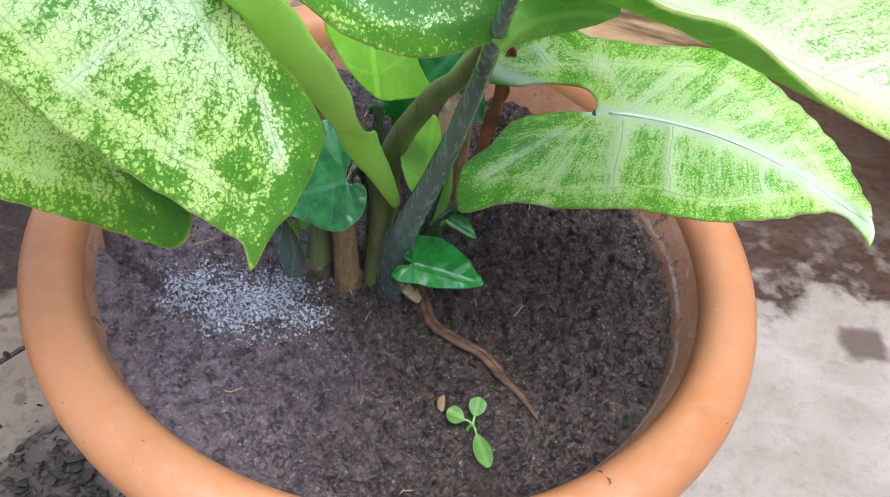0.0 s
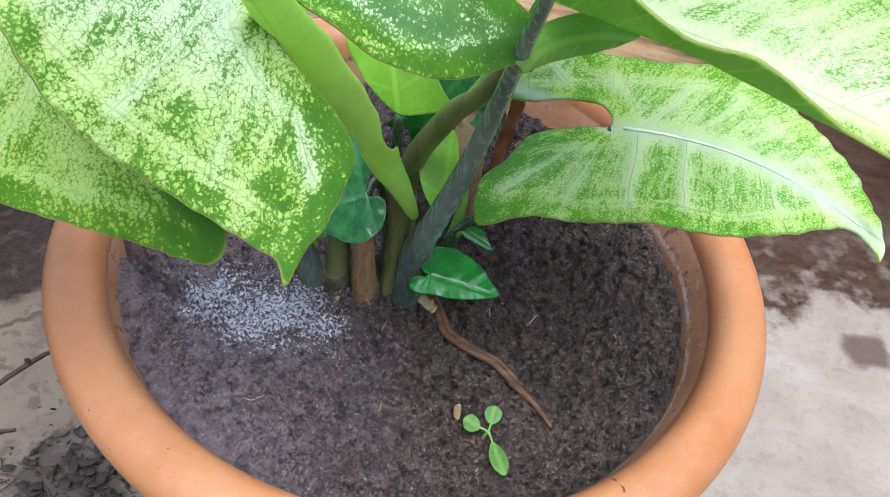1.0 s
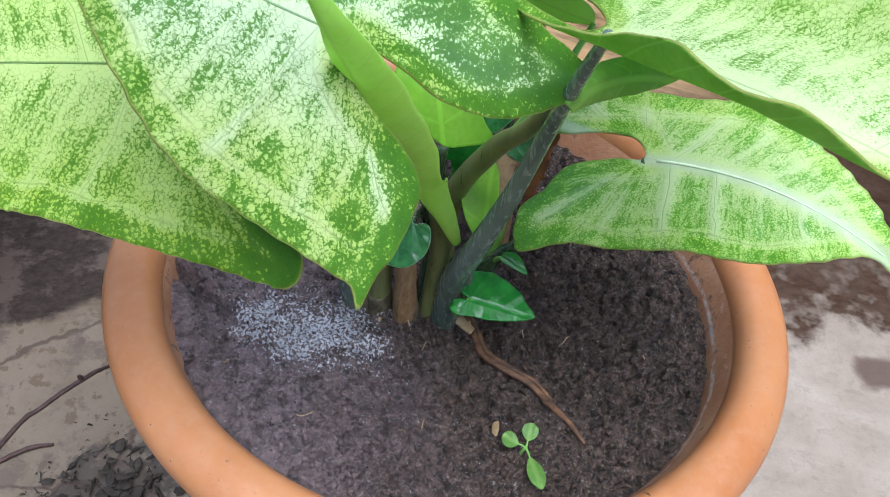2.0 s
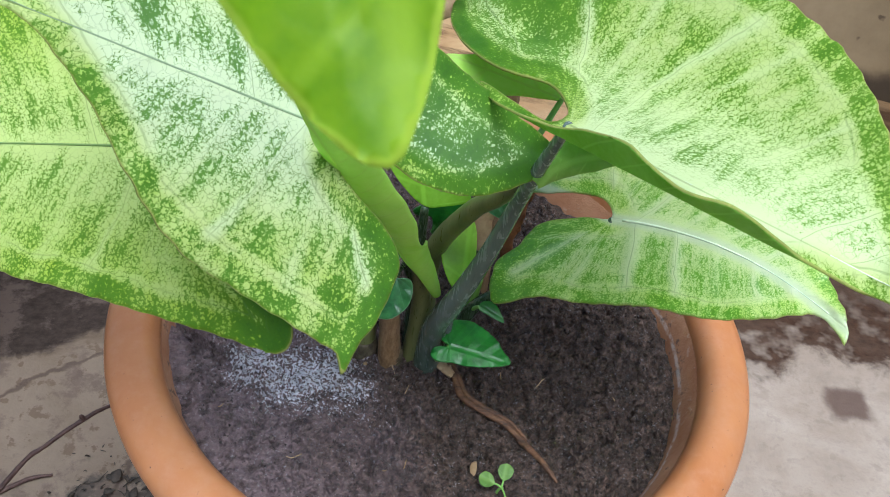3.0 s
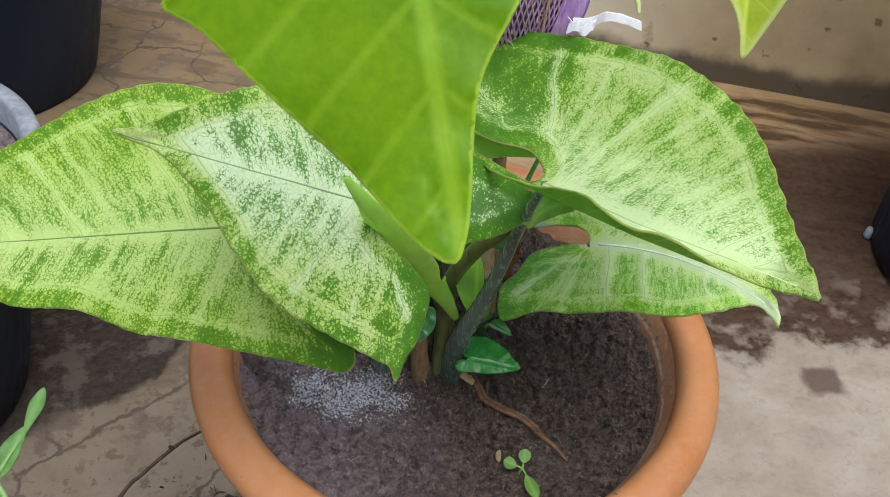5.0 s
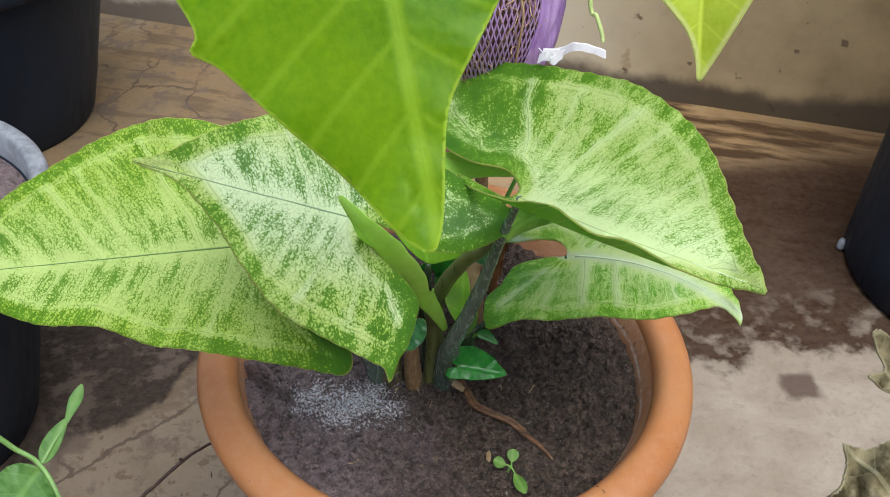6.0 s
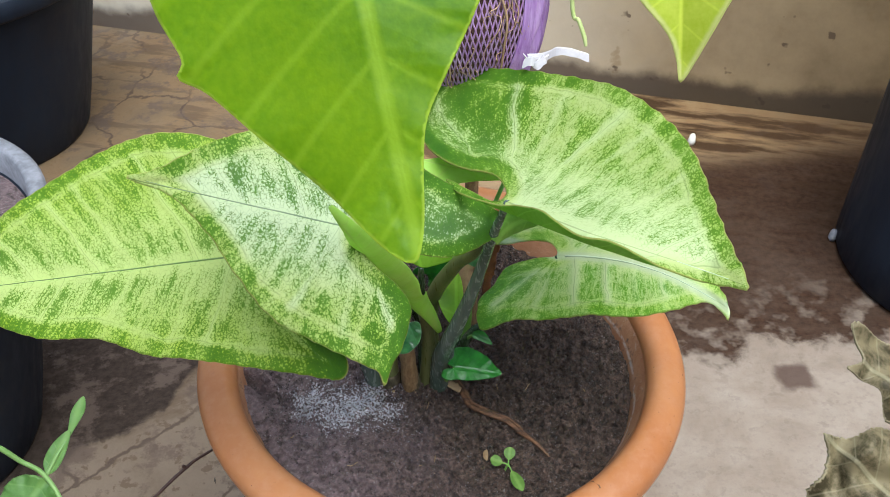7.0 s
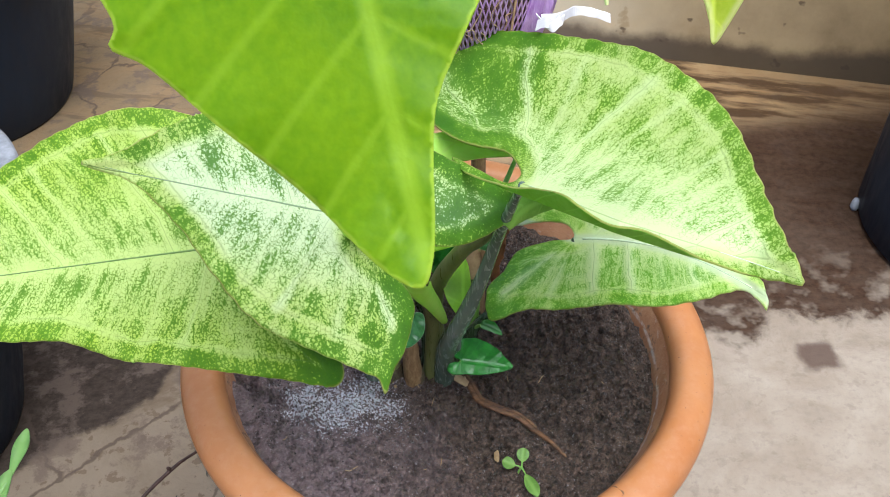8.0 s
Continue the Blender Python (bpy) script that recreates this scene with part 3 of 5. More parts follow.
def crusted_wall():
    """Inside of the pot: clay with lime bloom and soil splashes."""
    m, nt, bs = base_mat("crusted_terracotta")
    ob = coords(nt)
    a, b = noise_at(nt, ob, 45.0, 6.0, 0.65), noise_at(nt, ob, 140.0, 5.0, 0.7)
    col = mixc(nt, remap(nt, a, 0.35, 0.65), (0.30, 0.125, 0.055), (0.42, 0.22, 0.12))
    col = mixc(nt, mth(nt, "MULTIPLY", remap(nt, b, 0.60, 0.70), 0.4), col, (0.55, 0.45, 0.38))
    col = mixc(nt, mth(nt, "MULTIPLY", remap(nt, noise_at(nt, ob, 90.0, 5.0, 0.7), 0.57, 0.64), 0.85), col, (0.10, 0.055, 0.04))
    z = node(nt, "SeparateXYZ")
    nt.links.new(ob, z.inputs[0])
    tide = mth(nt, "MULTIPLY", remap(nt, mth(nt, "ABSOLUTE", mth(nt, "SUBTRACT", mth(nt, "ADD", z.outputs[2], mth(nt, "MULTIPLY", mth(nt, "SUBTRACT", a, 0.5), 0.006)), 0.2265)), 0.0004, 0.0018, 1.0, 0.0, True), remap(nt, b, 0.42, 0.55))
    col = mixc(nt, mth(nt, "MULTIPLY", tide, 0.5), col, (0.68, 0.62, 0.58))
    nt.links.new(col, bs.inputs["Base Color"])
    bs.inputs["Roughness"].default_value = 0.75
    nt.links.new(bump(nt, b, 0.5, 0.002), bs.inputs["Normal"])
    return m


def soil_mat():
    m, nt, bs = base_mat("potting_soil")
    p = position(nt)
    big, mid, fine = noise_at(nt, p, 30.0, 5.0, 0.6), noise_at(nt, p, 170.0, 6.0, 0.7), noise_at(nt, p, 900.0, 3.0, 0.7)
    col = mixc(nt, remap(nt, mid, 0.36, 0.64), (0.036, 0.022, 0.016), (0.225, 0.143, 0.107))
    col = mixc(nt, mth(nt, "MULTIPLY", remap(nt, big, 0.45, 0.7), 0.45), col, (0.16, 0.105, 0.082))
    # black pits in colour only: shade painted as small hollows
    pit = remap(nt, noise_at(nt, p, 360.0, 4.0, 0.75), 0.445, 0.405, 0.0, 0.9)
    col = mixc(nt, pit, col, (0.007, 0.0045, 0.004))
    # light and dark grains: the crumbs' lit and shaded sides put into the colour
    for scale, amt in ((520.0, 0.16), (1100.0, 0.26)):
        gr = node(nt, "TexVoronoi", feature="F1")
        nt.links.new(p, gr.inputs["Vector"])
        gr.inputs["Scale"].default_value = scale
        gr.inputs["Randomness"].default_value = 1.0
        tone = node(nt, "SeparateXYZ")
        nt.links.new(gr.outputs["Color"], tone.inputs[0])
        col = mixc(nt, mth(nt, "MULTIPLY", remap(nt, tone.outputs[0], 0.55, 0.30), amt), col, (0.012, 0.008, 0.007))
        col = mixc(nt, mth(nt, "MULTIPLY", remap(nt, tone.outputs[0], 0.72, 0.90), amt * 0.7), col, (0.30, 0.215, 0.18))
        col = mixc(nt, mth(nt, "MULTIPLY", remap(nt, gr.outputs["Distance"], 0.42, 0.75), amt), col, (0.010, 0.007, 0.006))
    # greyer crust on one side, its lilac tint standing in for reflected sky
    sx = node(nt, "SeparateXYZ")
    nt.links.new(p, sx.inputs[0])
    crust_sheen = mth(nt, "MULTIPLY", remap(nt, mth(nt, "ADD", sx.outputs[0], mth(nt, "MULTIPLY", mth(nt, "SUBTRACT", big, 0.5), 0.12)), 0.01, -0.07), remap(nt, mid, 0.38, 0.50, 0.25, 0.95))
    col = mixc(nt, mth(nt, "MULTIPLY", crust_sheen, 0.75), col, (0.29, 0.212, 0.225))
    # lime bloom left by watering, beside the stalks
    xyz = node(nt, "SeparateXYZ")
    nt.links.new(p, xyz.inputs[0])
    dx = mth(nt, "MULTIPLY", mth(nt, "ADD", mth(nt, "ADD", xyz.outputs[0], 0.060), mth(nt, "MULTIPLY", mth(nt, "ADD", xyz.outputs[1], 0.028), 0.5)), 0.95)
    dy = mth(nt, "MULTIPLY", mth(nt, "ADD", xyz.outputs[1], 0.028), 1.45)
    d = mth(nt, "SQRT", mth(nt, "ADD", mth(nt, "MULTIPLY", dx, dx), mth(nt, "MULTIPLY", dy, dy)))
    wide = remap(nt, mth(nt, "ADD", d, mth(nt, "MULTIPLY", mth(nt, "SUBTRACT", big, 0.5), 0.10)), 0.0, 0.050, 1.0, 0.0, True)
    grit = noise_at(nt, p, 760.0, 2.0, 0.6)
    bloom = mth(nt, "MULTIPLY", remap(nt, mth(nt, "ADD", grit, mth(nt, "MULTIPLY", wide, 0.22)), 0.630, 0.690), remap(nt, wide, 0.0, 0.5, 0.35, 1.0))
    dust = mth(nt, "MULTIPLY", remap(nt, noise_at(nt, p, 22.0, 3.0), 0.52, 0.68), remap(nt, fine, 0.62, 0.72))
    white = mth(nt, "MAXIMUM", bloom, mth(nt, "MULTIPLY", dust, 0.25))
    col = mixc(nt, mth(nt, "MULTIPLY", white, 0.85), col, (0.78, 0.77, 0.84))
    nt.links.new(col, bs.inputs["Base Color"])
    put(nt, bs.inputs["Roughness"], remap(nt, big, 0.35, 0.65, 0.34, 0.60))
    bs.inputs["Specular IOR Level"].default_value = 0.36
    vo = node(nt, "TexVoronoi", feature="F1")
    warp = node(nt, "VectorMath", operation="ADD")
    nt.links.new(p, warp.inputs[0])
    wv = node(nt, "TexNoise")
    nt.links.new(p, wv.inputs["Vector"])
    wv.inputs["Scale"].default_value = 240.0
    sc = node(nt, "VectorMath", operation="SCALE")
    nt.links.new(wv.outputs["Color"], sc.inputs[0])
    sc.inputs["Scale"].default_value = 0.006
    nt.links.new(sc.outputs[0], warp.inputs[1])
    nt.links.new(warp.outputs[0], vo.inputs["Vector"])
    vo.inputs["Scale"].default_value = 330.0
    lump = mth(nt, "MULTIPLY", remap(nt, vo.outputs["Distance"], 0.0, 0.75, 1.0, 0.0), remap(nt, big, 0.35, 0.55, 0.35, 1.0))
    # hollows between the lumps get their shade in the colour
    col = mixc(nt, mth(nt, "MULTIPLY", remap(nt, lump, 0.35, 0.0), 0.25), col, (0.008, 0.006, 0.005))
    nt.links.new(col, bs.inputs["Base Color"])
    n1 = bump(nt, mid, 1.0, 0.006)
    n2 = bump(nt, noise_at(nt, p, 420.0, 3.0, 0.6), 0.6, 0.003, bump(nt, lump, 0.5, 0.003, n1))
    nt.links.new(bump(nt, fine, 0.3, 0.0012, n2), bs.inputs["Normal"])
    return m


def floor_mat():
    """Screeded concrete with damp brown stains towards the wall."""
    m, nt, bs = base_mat("stained_concrete")
    p = position(nt)
    xyz = node(nt, "SeparateXYZ")
    nt.links.new(p, xyz.inputs[0])
    x, y = xyz.outputs[0], xyz.outputs[1]
    big, mid, fine = noise_at(nt, p, 5.0, 5.0, 0.6), noise_at(nt, p, 17.0, 6.0, 0.62, 0.4), noise_at(nt, p, 130.0, 6.0, 0.65)
    col = mixc(nt, remap(nt, mid, 0.3, 0.7), (0.235, 0.185, 0.145), (0.335, 0.28, 0.232))
    col = mixc(nt, mth(nt, "MULTIPLY", remap(nt, fine, 0.5, 0.72), 0.35), col, (0.17, 0.14, 0.12))
    plain = col
    pits = mth(nt, "MULTIPLY", remap(nt, noise_at(nt, p, 75.0, 4.0, 0.6), 0.575, 0.63), remap(nt, x, 0.0, -0.1, 0.15, 0.85))
    col = mixc(nt, pits, col, (0.08, 0.055, 0.045))
    # long streaks beside the wall; towards the right, shade is put into the colour
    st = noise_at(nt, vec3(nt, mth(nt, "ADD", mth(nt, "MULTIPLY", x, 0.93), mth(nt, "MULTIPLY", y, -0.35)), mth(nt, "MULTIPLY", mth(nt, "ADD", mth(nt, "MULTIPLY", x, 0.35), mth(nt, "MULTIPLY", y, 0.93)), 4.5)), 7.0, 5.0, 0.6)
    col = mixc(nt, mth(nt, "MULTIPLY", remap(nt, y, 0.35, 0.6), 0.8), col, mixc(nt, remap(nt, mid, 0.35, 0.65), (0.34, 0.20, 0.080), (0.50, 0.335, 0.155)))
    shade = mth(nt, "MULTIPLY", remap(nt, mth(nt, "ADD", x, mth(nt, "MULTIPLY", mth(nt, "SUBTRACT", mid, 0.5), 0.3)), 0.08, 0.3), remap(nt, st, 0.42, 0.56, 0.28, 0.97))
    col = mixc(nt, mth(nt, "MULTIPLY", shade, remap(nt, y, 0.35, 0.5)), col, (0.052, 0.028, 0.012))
    # black pot's shadow painted over the right end
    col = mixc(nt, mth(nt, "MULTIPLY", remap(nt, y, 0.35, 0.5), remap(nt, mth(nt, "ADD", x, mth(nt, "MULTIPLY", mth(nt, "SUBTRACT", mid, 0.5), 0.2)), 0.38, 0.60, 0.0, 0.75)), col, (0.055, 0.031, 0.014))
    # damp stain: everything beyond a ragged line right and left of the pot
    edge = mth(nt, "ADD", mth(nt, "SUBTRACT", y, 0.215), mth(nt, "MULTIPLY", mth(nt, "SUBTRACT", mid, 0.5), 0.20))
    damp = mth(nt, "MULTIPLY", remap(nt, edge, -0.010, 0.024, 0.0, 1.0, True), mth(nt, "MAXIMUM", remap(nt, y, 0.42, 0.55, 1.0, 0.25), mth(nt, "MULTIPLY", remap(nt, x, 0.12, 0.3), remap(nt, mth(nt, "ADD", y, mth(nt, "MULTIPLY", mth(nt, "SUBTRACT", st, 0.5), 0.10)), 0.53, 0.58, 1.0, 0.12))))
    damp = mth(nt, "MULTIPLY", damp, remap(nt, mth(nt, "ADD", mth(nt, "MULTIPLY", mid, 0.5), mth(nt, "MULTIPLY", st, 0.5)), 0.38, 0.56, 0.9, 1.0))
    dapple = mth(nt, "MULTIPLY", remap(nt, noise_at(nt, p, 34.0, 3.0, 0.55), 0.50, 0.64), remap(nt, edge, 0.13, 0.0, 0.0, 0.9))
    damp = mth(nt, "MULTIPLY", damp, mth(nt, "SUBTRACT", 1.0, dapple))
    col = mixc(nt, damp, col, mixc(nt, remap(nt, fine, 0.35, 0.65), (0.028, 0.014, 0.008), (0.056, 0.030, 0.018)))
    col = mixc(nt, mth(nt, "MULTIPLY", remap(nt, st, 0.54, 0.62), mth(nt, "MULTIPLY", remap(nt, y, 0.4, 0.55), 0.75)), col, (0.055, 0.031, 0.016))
    # duller brown on the left: stain and shading in one colour
    col = mixc(nt, mth(nt, "MULTIPLY", remap(nt, x, -0.08, -0.2), remap(nt, mid, 0.4, 0.65, 0.6, 0.85)), col, (0.115, 0.085, 0.058))
    # the damp ends in a slanting ragged line between the pots
    eb = mth(nt, "SUBTRACT", y, mth(nt, "ADD", 0.212, mth(nt, "MULTIPLY", mth(nt, "MINIMUM", mth(nt, "ADD", x, 0.245), 0.0), 0.75)))
    eb = mth(nt, "ADD", eb, mth(nt, "MULTIPLY", mth(nt, "SUBTRACT", mid, 0.5), 0.06))
    eb = mth(nt, "SUBTRACT", eb, remap(nt, x, -0.24, -0.215, 0.0, 0.05))
    wet = mth(nt, "MULTIPLY", mth(nt, "MULTIPLY", remap(nt, eb, -0.004, 0.010, 0.0, 0.95, True), remap(nt, x, -0.13, -0.20)), remap(nt, y, 0.50, 0.58, 1.0, 0.0))
    col = mixc(nt, wet, col, mixc(nt, remap(nt, fine, 0.35, 0.65), (0.020, 0.014, 0.012), (0.045, 0.033, 0.027)))
    # dirt gathered beside the pot, with the pot's shadow put into the colour
    gx, gy = mth(nt, "ADD", x, 0.19), mth(nt, "SUBTRACT", y, 0.035)
    gd = mth(nt, "SQRT", mth(nt, "ADD", mth(nt, "MULTIPLY", gx, gx), mth(nt, "MULTIPLY", gy, gy)))
    dirt_shadow = remap(nt, mth(nt, "ADD", gd, mth(nt, "MULTIPLY", mth(nt, "SUBTRACT", noise_at(nt, p, 55.0, 5.0, 0.65), 0.5), 0.11)), 0.030, 0.048, 0.8, 0.0, True)
    col = mixc(nt, dirt_shadow, col, (0.055, 0.046, 0.042))
    # fine cracks
    ck = node(nt, "TexVoronoi", feature="DISTANCE_TO_EDGE")
    wq = node(nt, "VectorMath", operation="ADD")
    wn2 = node(nt, "TexNoise")
    nt.links.new(p, wn2.inputs["Vector"])
    wn2.inputs["Scale"].default_value, wn2.inputs["Detail"].default_value = 16.0, 5.0
    ws = node(nt, "VectorMath", operation="SCALE")
    nt.links.new(wn2.outputs["Color"], ws.inputs[0])
    ws.inputs["Scale"].default_value = 0.09
    nt.links.new(p, wq.inputs[0])
    nt.links.new(ws.outputs[0], wq.inputs[1])
    nt.links.new(wq.outputs[0], ck.inputs["Vector"])
    ck.inputs["Scale"].default_value = 7.5
    crack = mth(nt, "MULTIPLY", remap(nt, ck.outputs["Distance"], 0.006, 0.028, 1.0, 0.0, True), mth(nt, "MULTIPLY", remap(nt, x, 0.02, -0.08, 0.0, 1.0), remap(nt, big, 0.40, 0.52)))
    col = mixc(nt, mth(nt, "MULTIPLY", crack, 0.75), col, (0.06, 0.042, 0.034))
    blotch = mth(nt, "MULTIPLY", remap(nt, noise_at(nt, p, 27.0, 6.0, 0.68), 0.52, 0.60), remap(nt, x, 0.0, -0.1, 0.1, 0.75))
    col = mixc(nt, blotch, col, (0.10, 0.075, 0.062))
    # one square patch of damp
    sx, sy = mth(nt, "ABSOLUTE", mth(nt, "SUBTRACT", x, 0.338)), mth(nt, "ABSOLUTE", mth(nt, "SUBTRACT", y, 0.188))
    sq = remap(nt, mth(nt, "ADD", mth(nt, "POWER", mth(nt, "ADD", mth(nt, "POWER", sx, 6.0), mth(nt, "POWER", sy, 6.0)), 0.1667), mth(nt, "MULTIPLY", mth(nt, "SUBTRACT", noise_at(nt, p, 55.0, 4.0), 0.5), 0.016)), 0.011, 0.021, 0.85, 0.0, True)
    col = mixc(nt, sq, col, (0.075, 0.046, 0.036))
    far = mth(nt, "SQRT", mth(nt, "ADD", mth(nt, "MULTIPLY", x, x), mth(nt, "MULTIPLY", y, y)))
    col = mixc(nt, remap(nt, mth(nt, "ADD", far, mth(nt, "MULTIPLY", mth(nt, "SUBTRACT", big, 0.5), 1.2)), 0.95, 1.5, 0.0, 1.0, True), col, plain)
    nt.links.new(col, bs.inputs["Base Color"])
    put(nt, bs.inputs["Roughness"], remap(nt, damp, 0.0, 1.0, 0.9, 0.75))
    bs.inputs["Specular IOR Level"].default_value = 0.1
    n1 = bump(nt, fine, 0.4, 0.002)
    nt.links.new(bump(nt, mid, 0.4, 0.01, n1), bs.inputs["Normal"])
    return m


def wall_mat():
    m, nt, bs = base_mat("stained_plaster")
    p = position(nt)
    xyz = node(nt, "SeparateXYZ")
    nt.links.new(p, xyz.inputs[0])
    z = xyz.outputs[2]
    big, mid, fine = noise_at(nt, p, 4.0, 5.0, 0.6), noise_at(nt, p, 14.0, 6.0, 0.62), noise_at(nt, p, 90.0, 5.0, 0.6)
    col = mixc(nt, remap(nt, big, 0.35, 0.65), (0.74, 0.67, 0.54), (0.86, 0.81, 0.70))
    col = mixc(nt, mth(nt, "MULTIPLY", remap(nt, mid, 0.48, 0.62), 0.25), col, (0.42, 0.30, 0.18))
    col = mixc(nt, remap(nt, noise_at(nt, p, 26.0, 4.0, 0.6), 0.64, 0.70, 0.0, 0.6), col, (0.17, 0.10, 0.06))
    # tan and then brown towards the right
    tan = mth(nt, "MULTIPLY", remap(nt, mth(nt, "ADD", xyz.outputs[0], mth(nt, "MULTIPLY", mth(nt, "SUBTRACT", big, 0.5), 0.3)), 0.02, 0.40), 0.9)
    col = mixc(nt, tan, col, mixc(nt, remap(nt, mid, 0.35, 0.65), (0.34, 0.235, 0.11), (0.46, 0.345, 0.19)))
    brown = remap(nt, mth(nt, "ADD", xyz.outputs[0], mth(nt, "MULTIPLY", mth(nt, "SUBTRACT", big, 0.5), 0.2)), 0.28, 0.62, 0.0, 0.88)
    col = mixc(nt, brown, col, mixc(nt, remap(nt, mid, 0.35, 0.65), (0.12, 0.072, 0.028), (0.21, 0.135, 0.06)))
    spots = mth(nt, "MULTIPLY", remap(nt, noise_at(nt, p, 48.0, 2.0, 0.5), 0.68, 0.72), 0.75)
    col = mixc(nt, spots, col, (0.07, 0.042, 0.025))
    # ragged darker band along the foot
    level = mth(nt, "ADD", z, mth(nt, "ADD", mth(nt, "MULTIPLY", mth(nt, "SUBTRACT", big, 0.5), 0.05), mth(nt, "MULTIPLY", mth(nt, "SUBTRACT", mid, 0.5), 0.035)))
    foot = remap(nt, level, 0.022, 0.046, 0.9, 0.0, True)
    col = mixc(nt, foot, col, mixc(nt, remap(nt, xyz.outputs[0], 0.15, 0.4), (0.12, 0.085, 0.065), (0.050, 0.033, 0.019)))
    nt.links.new(col, bs.inputs["Base Color"])
    bs.inputs["Roughness"].default_value = 0.9
    nt.links.new(bump(nt, mth(nt, "ADD", fine, mid), 0.2, 0.002), bs.inputs["Normal"])
    return m


def crumb_mat():
    """Soil crumbs, each in its own random tone."""
    m, nt, bs = base_mat("soil_crumb")
    p = position(nt)
    xyz = node(nt, "SeparateXYZ")
    nt.links.new(p, xyz.inputs[0])
    each = node(nt, "NewGeometry").outputs["Random Per Island"]
    col = mixc(nt, each, (0.010, 0.007, 0.005), (0.115, 0.088, 0.078))
    # lilac on the left: reflected sky put into the colour
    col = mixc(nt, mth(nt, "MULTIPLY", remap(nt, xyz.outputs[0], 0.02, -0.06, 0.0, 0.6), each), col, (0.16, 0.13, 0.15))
    col = mixc(nt, mth(nt, "MULTIPLY", remap(nt, noise_at(nt, p, 900.0, 3.0, 0.6), 0.5, 0.7), 0.3), col, (0.02, 0.014, 0.010))
    nt.links.new(col, bs.inputs["Base Color"])
    bs.inputs["Roughness"].default_value = 0.6
    bs.inputs["Specular IOR Level"].default_value = 0.35
    return m


M_CRUMB = crumb_mat()
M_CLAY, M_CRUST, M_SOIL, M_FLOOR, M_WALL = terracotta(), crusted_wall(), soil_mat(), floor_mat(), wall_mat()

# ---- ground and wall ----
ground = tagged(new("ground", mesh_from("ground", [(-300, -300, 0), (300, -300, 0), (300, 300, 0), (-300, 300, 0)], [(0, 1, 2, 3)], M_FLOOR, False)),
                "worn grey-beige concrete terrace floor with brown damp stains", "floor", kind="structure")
WALL = pose(0.09, 0.826, 0, 0, 0, -22.5)


def box_data(x0, x1, y0, y1, z0, z1):
    v = [Vector((x, y, z)) for z in (z0, z1) for x, y in ((x0, y0), (x1, y0), (x1, y1), (x0, y1))]
    return v, [(3, 2, 1, 0), (4, 5, 6, 7), (0, 1, 5, 4), (1, 2, 6, 5), (2, 3, 7, 6), (3, 0, 4, 7)]


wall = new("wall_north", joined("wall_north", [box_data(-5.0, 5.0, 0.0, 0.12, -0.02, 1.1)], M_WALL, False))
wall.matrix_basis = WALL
tagged(wall, "stained beige plastered terrace wall with a dark foot", "wall", kind="structure")

# unseen wall behind the camera, added to cut off light from there
screen_wall = new("wall_south", joined("wall_south", [box_data(-4.0, 3.0, -0.2, 0.0, -0.02, 2.3)], M_WALL, False))
screen_wall.matrix_basis = pose(0, -3.6, 0)
tagged(screen_wall, "plain beige plastered wall, unseen, added to hold back light behind the camera", "wall", kind="structure")
# ---- the pot ----
RIM_Z, AX, AY = 0.241, -0.042, 0.074
TILT_M = frame_of((0, 0, 0), (1, 0, AX), (-AX, -AY, 1))
POT = Matrix.Translation((0, 0, RIM_Z)) @ TILT_M @ Matrix.Translation((0, 0, -RIM_Z))
pot = thing("flower_pot", (0, 0, 0.0), "round terracotta flower pot with a broad rolled rim", "flower pot")
rc, rt = 0.1345, 0.0155
prof = [(rc + rt * math.cos(a) * (1.0 if math.cos(a) > 0 else 0.58), RIM_Z - 0.004 + (0.0125 if math.sin(a) > 0 else 0.017) * math.sin(a)) for a in np.linspace(radians(180), radians(-100), 26)]


def raised(me):
    """The pot is a little lopsided: its far side stands higher."""
    for v in me.vertices:
        if v.co.y > 0.02 and v.co.z > 0.15:
            v.co.z += 0.016 * ((v.co.y - 0.02) / 0.13) ** 1.4 * min(1.0, (v.co.z - 0.15) / 0.06)
    return me


part("rim", raised(lathe("rim", [(0.1250, 0.2345)] + prof + [(0.1285, 0.219)], M_CLAY, 144, 0.001)), pot, "rolled terracotta rim with specks and pits", POT)
part("inner_wall", raised(lathe("inner_wall", [(0.1256, RIM_Z - 0.003), (0.1248, 0.2365), (0.1225, 0.231), (0.1190, 0.222), (0.1165, 0.205), (0.115, 0.185)], M_CRUST, 144, 0.001)), pot, "lime-crusted inner clay wall", POT)
part("body", raised(lathe("body", [(0.1295, 0.222), (0.1285, 0.210), (0.127, 0.195), (0.122, 0.14), (0.113, 0.07), (0.104, 0.022), (0.098, 0.012), (0.0, 0.012)], M_CLAY, 144, 0.001)), pot, "", POT)

part("crack", tube("crack", [(0.0711, -0.1058, 0.2338), (0.0725, -0.1080, 0.2366), (0.0735, -0.1105, 0.2375), (0.0749, -0.1120, 0.2379), (0.0752, -0.1138, 0.2380)], [0.0003, 0.0005, 0.0004, 0.0006, 0.0003], M_ROOT, 6, 6, 1.0, 0.3, 4), pot, "fine dark crack in the rim")


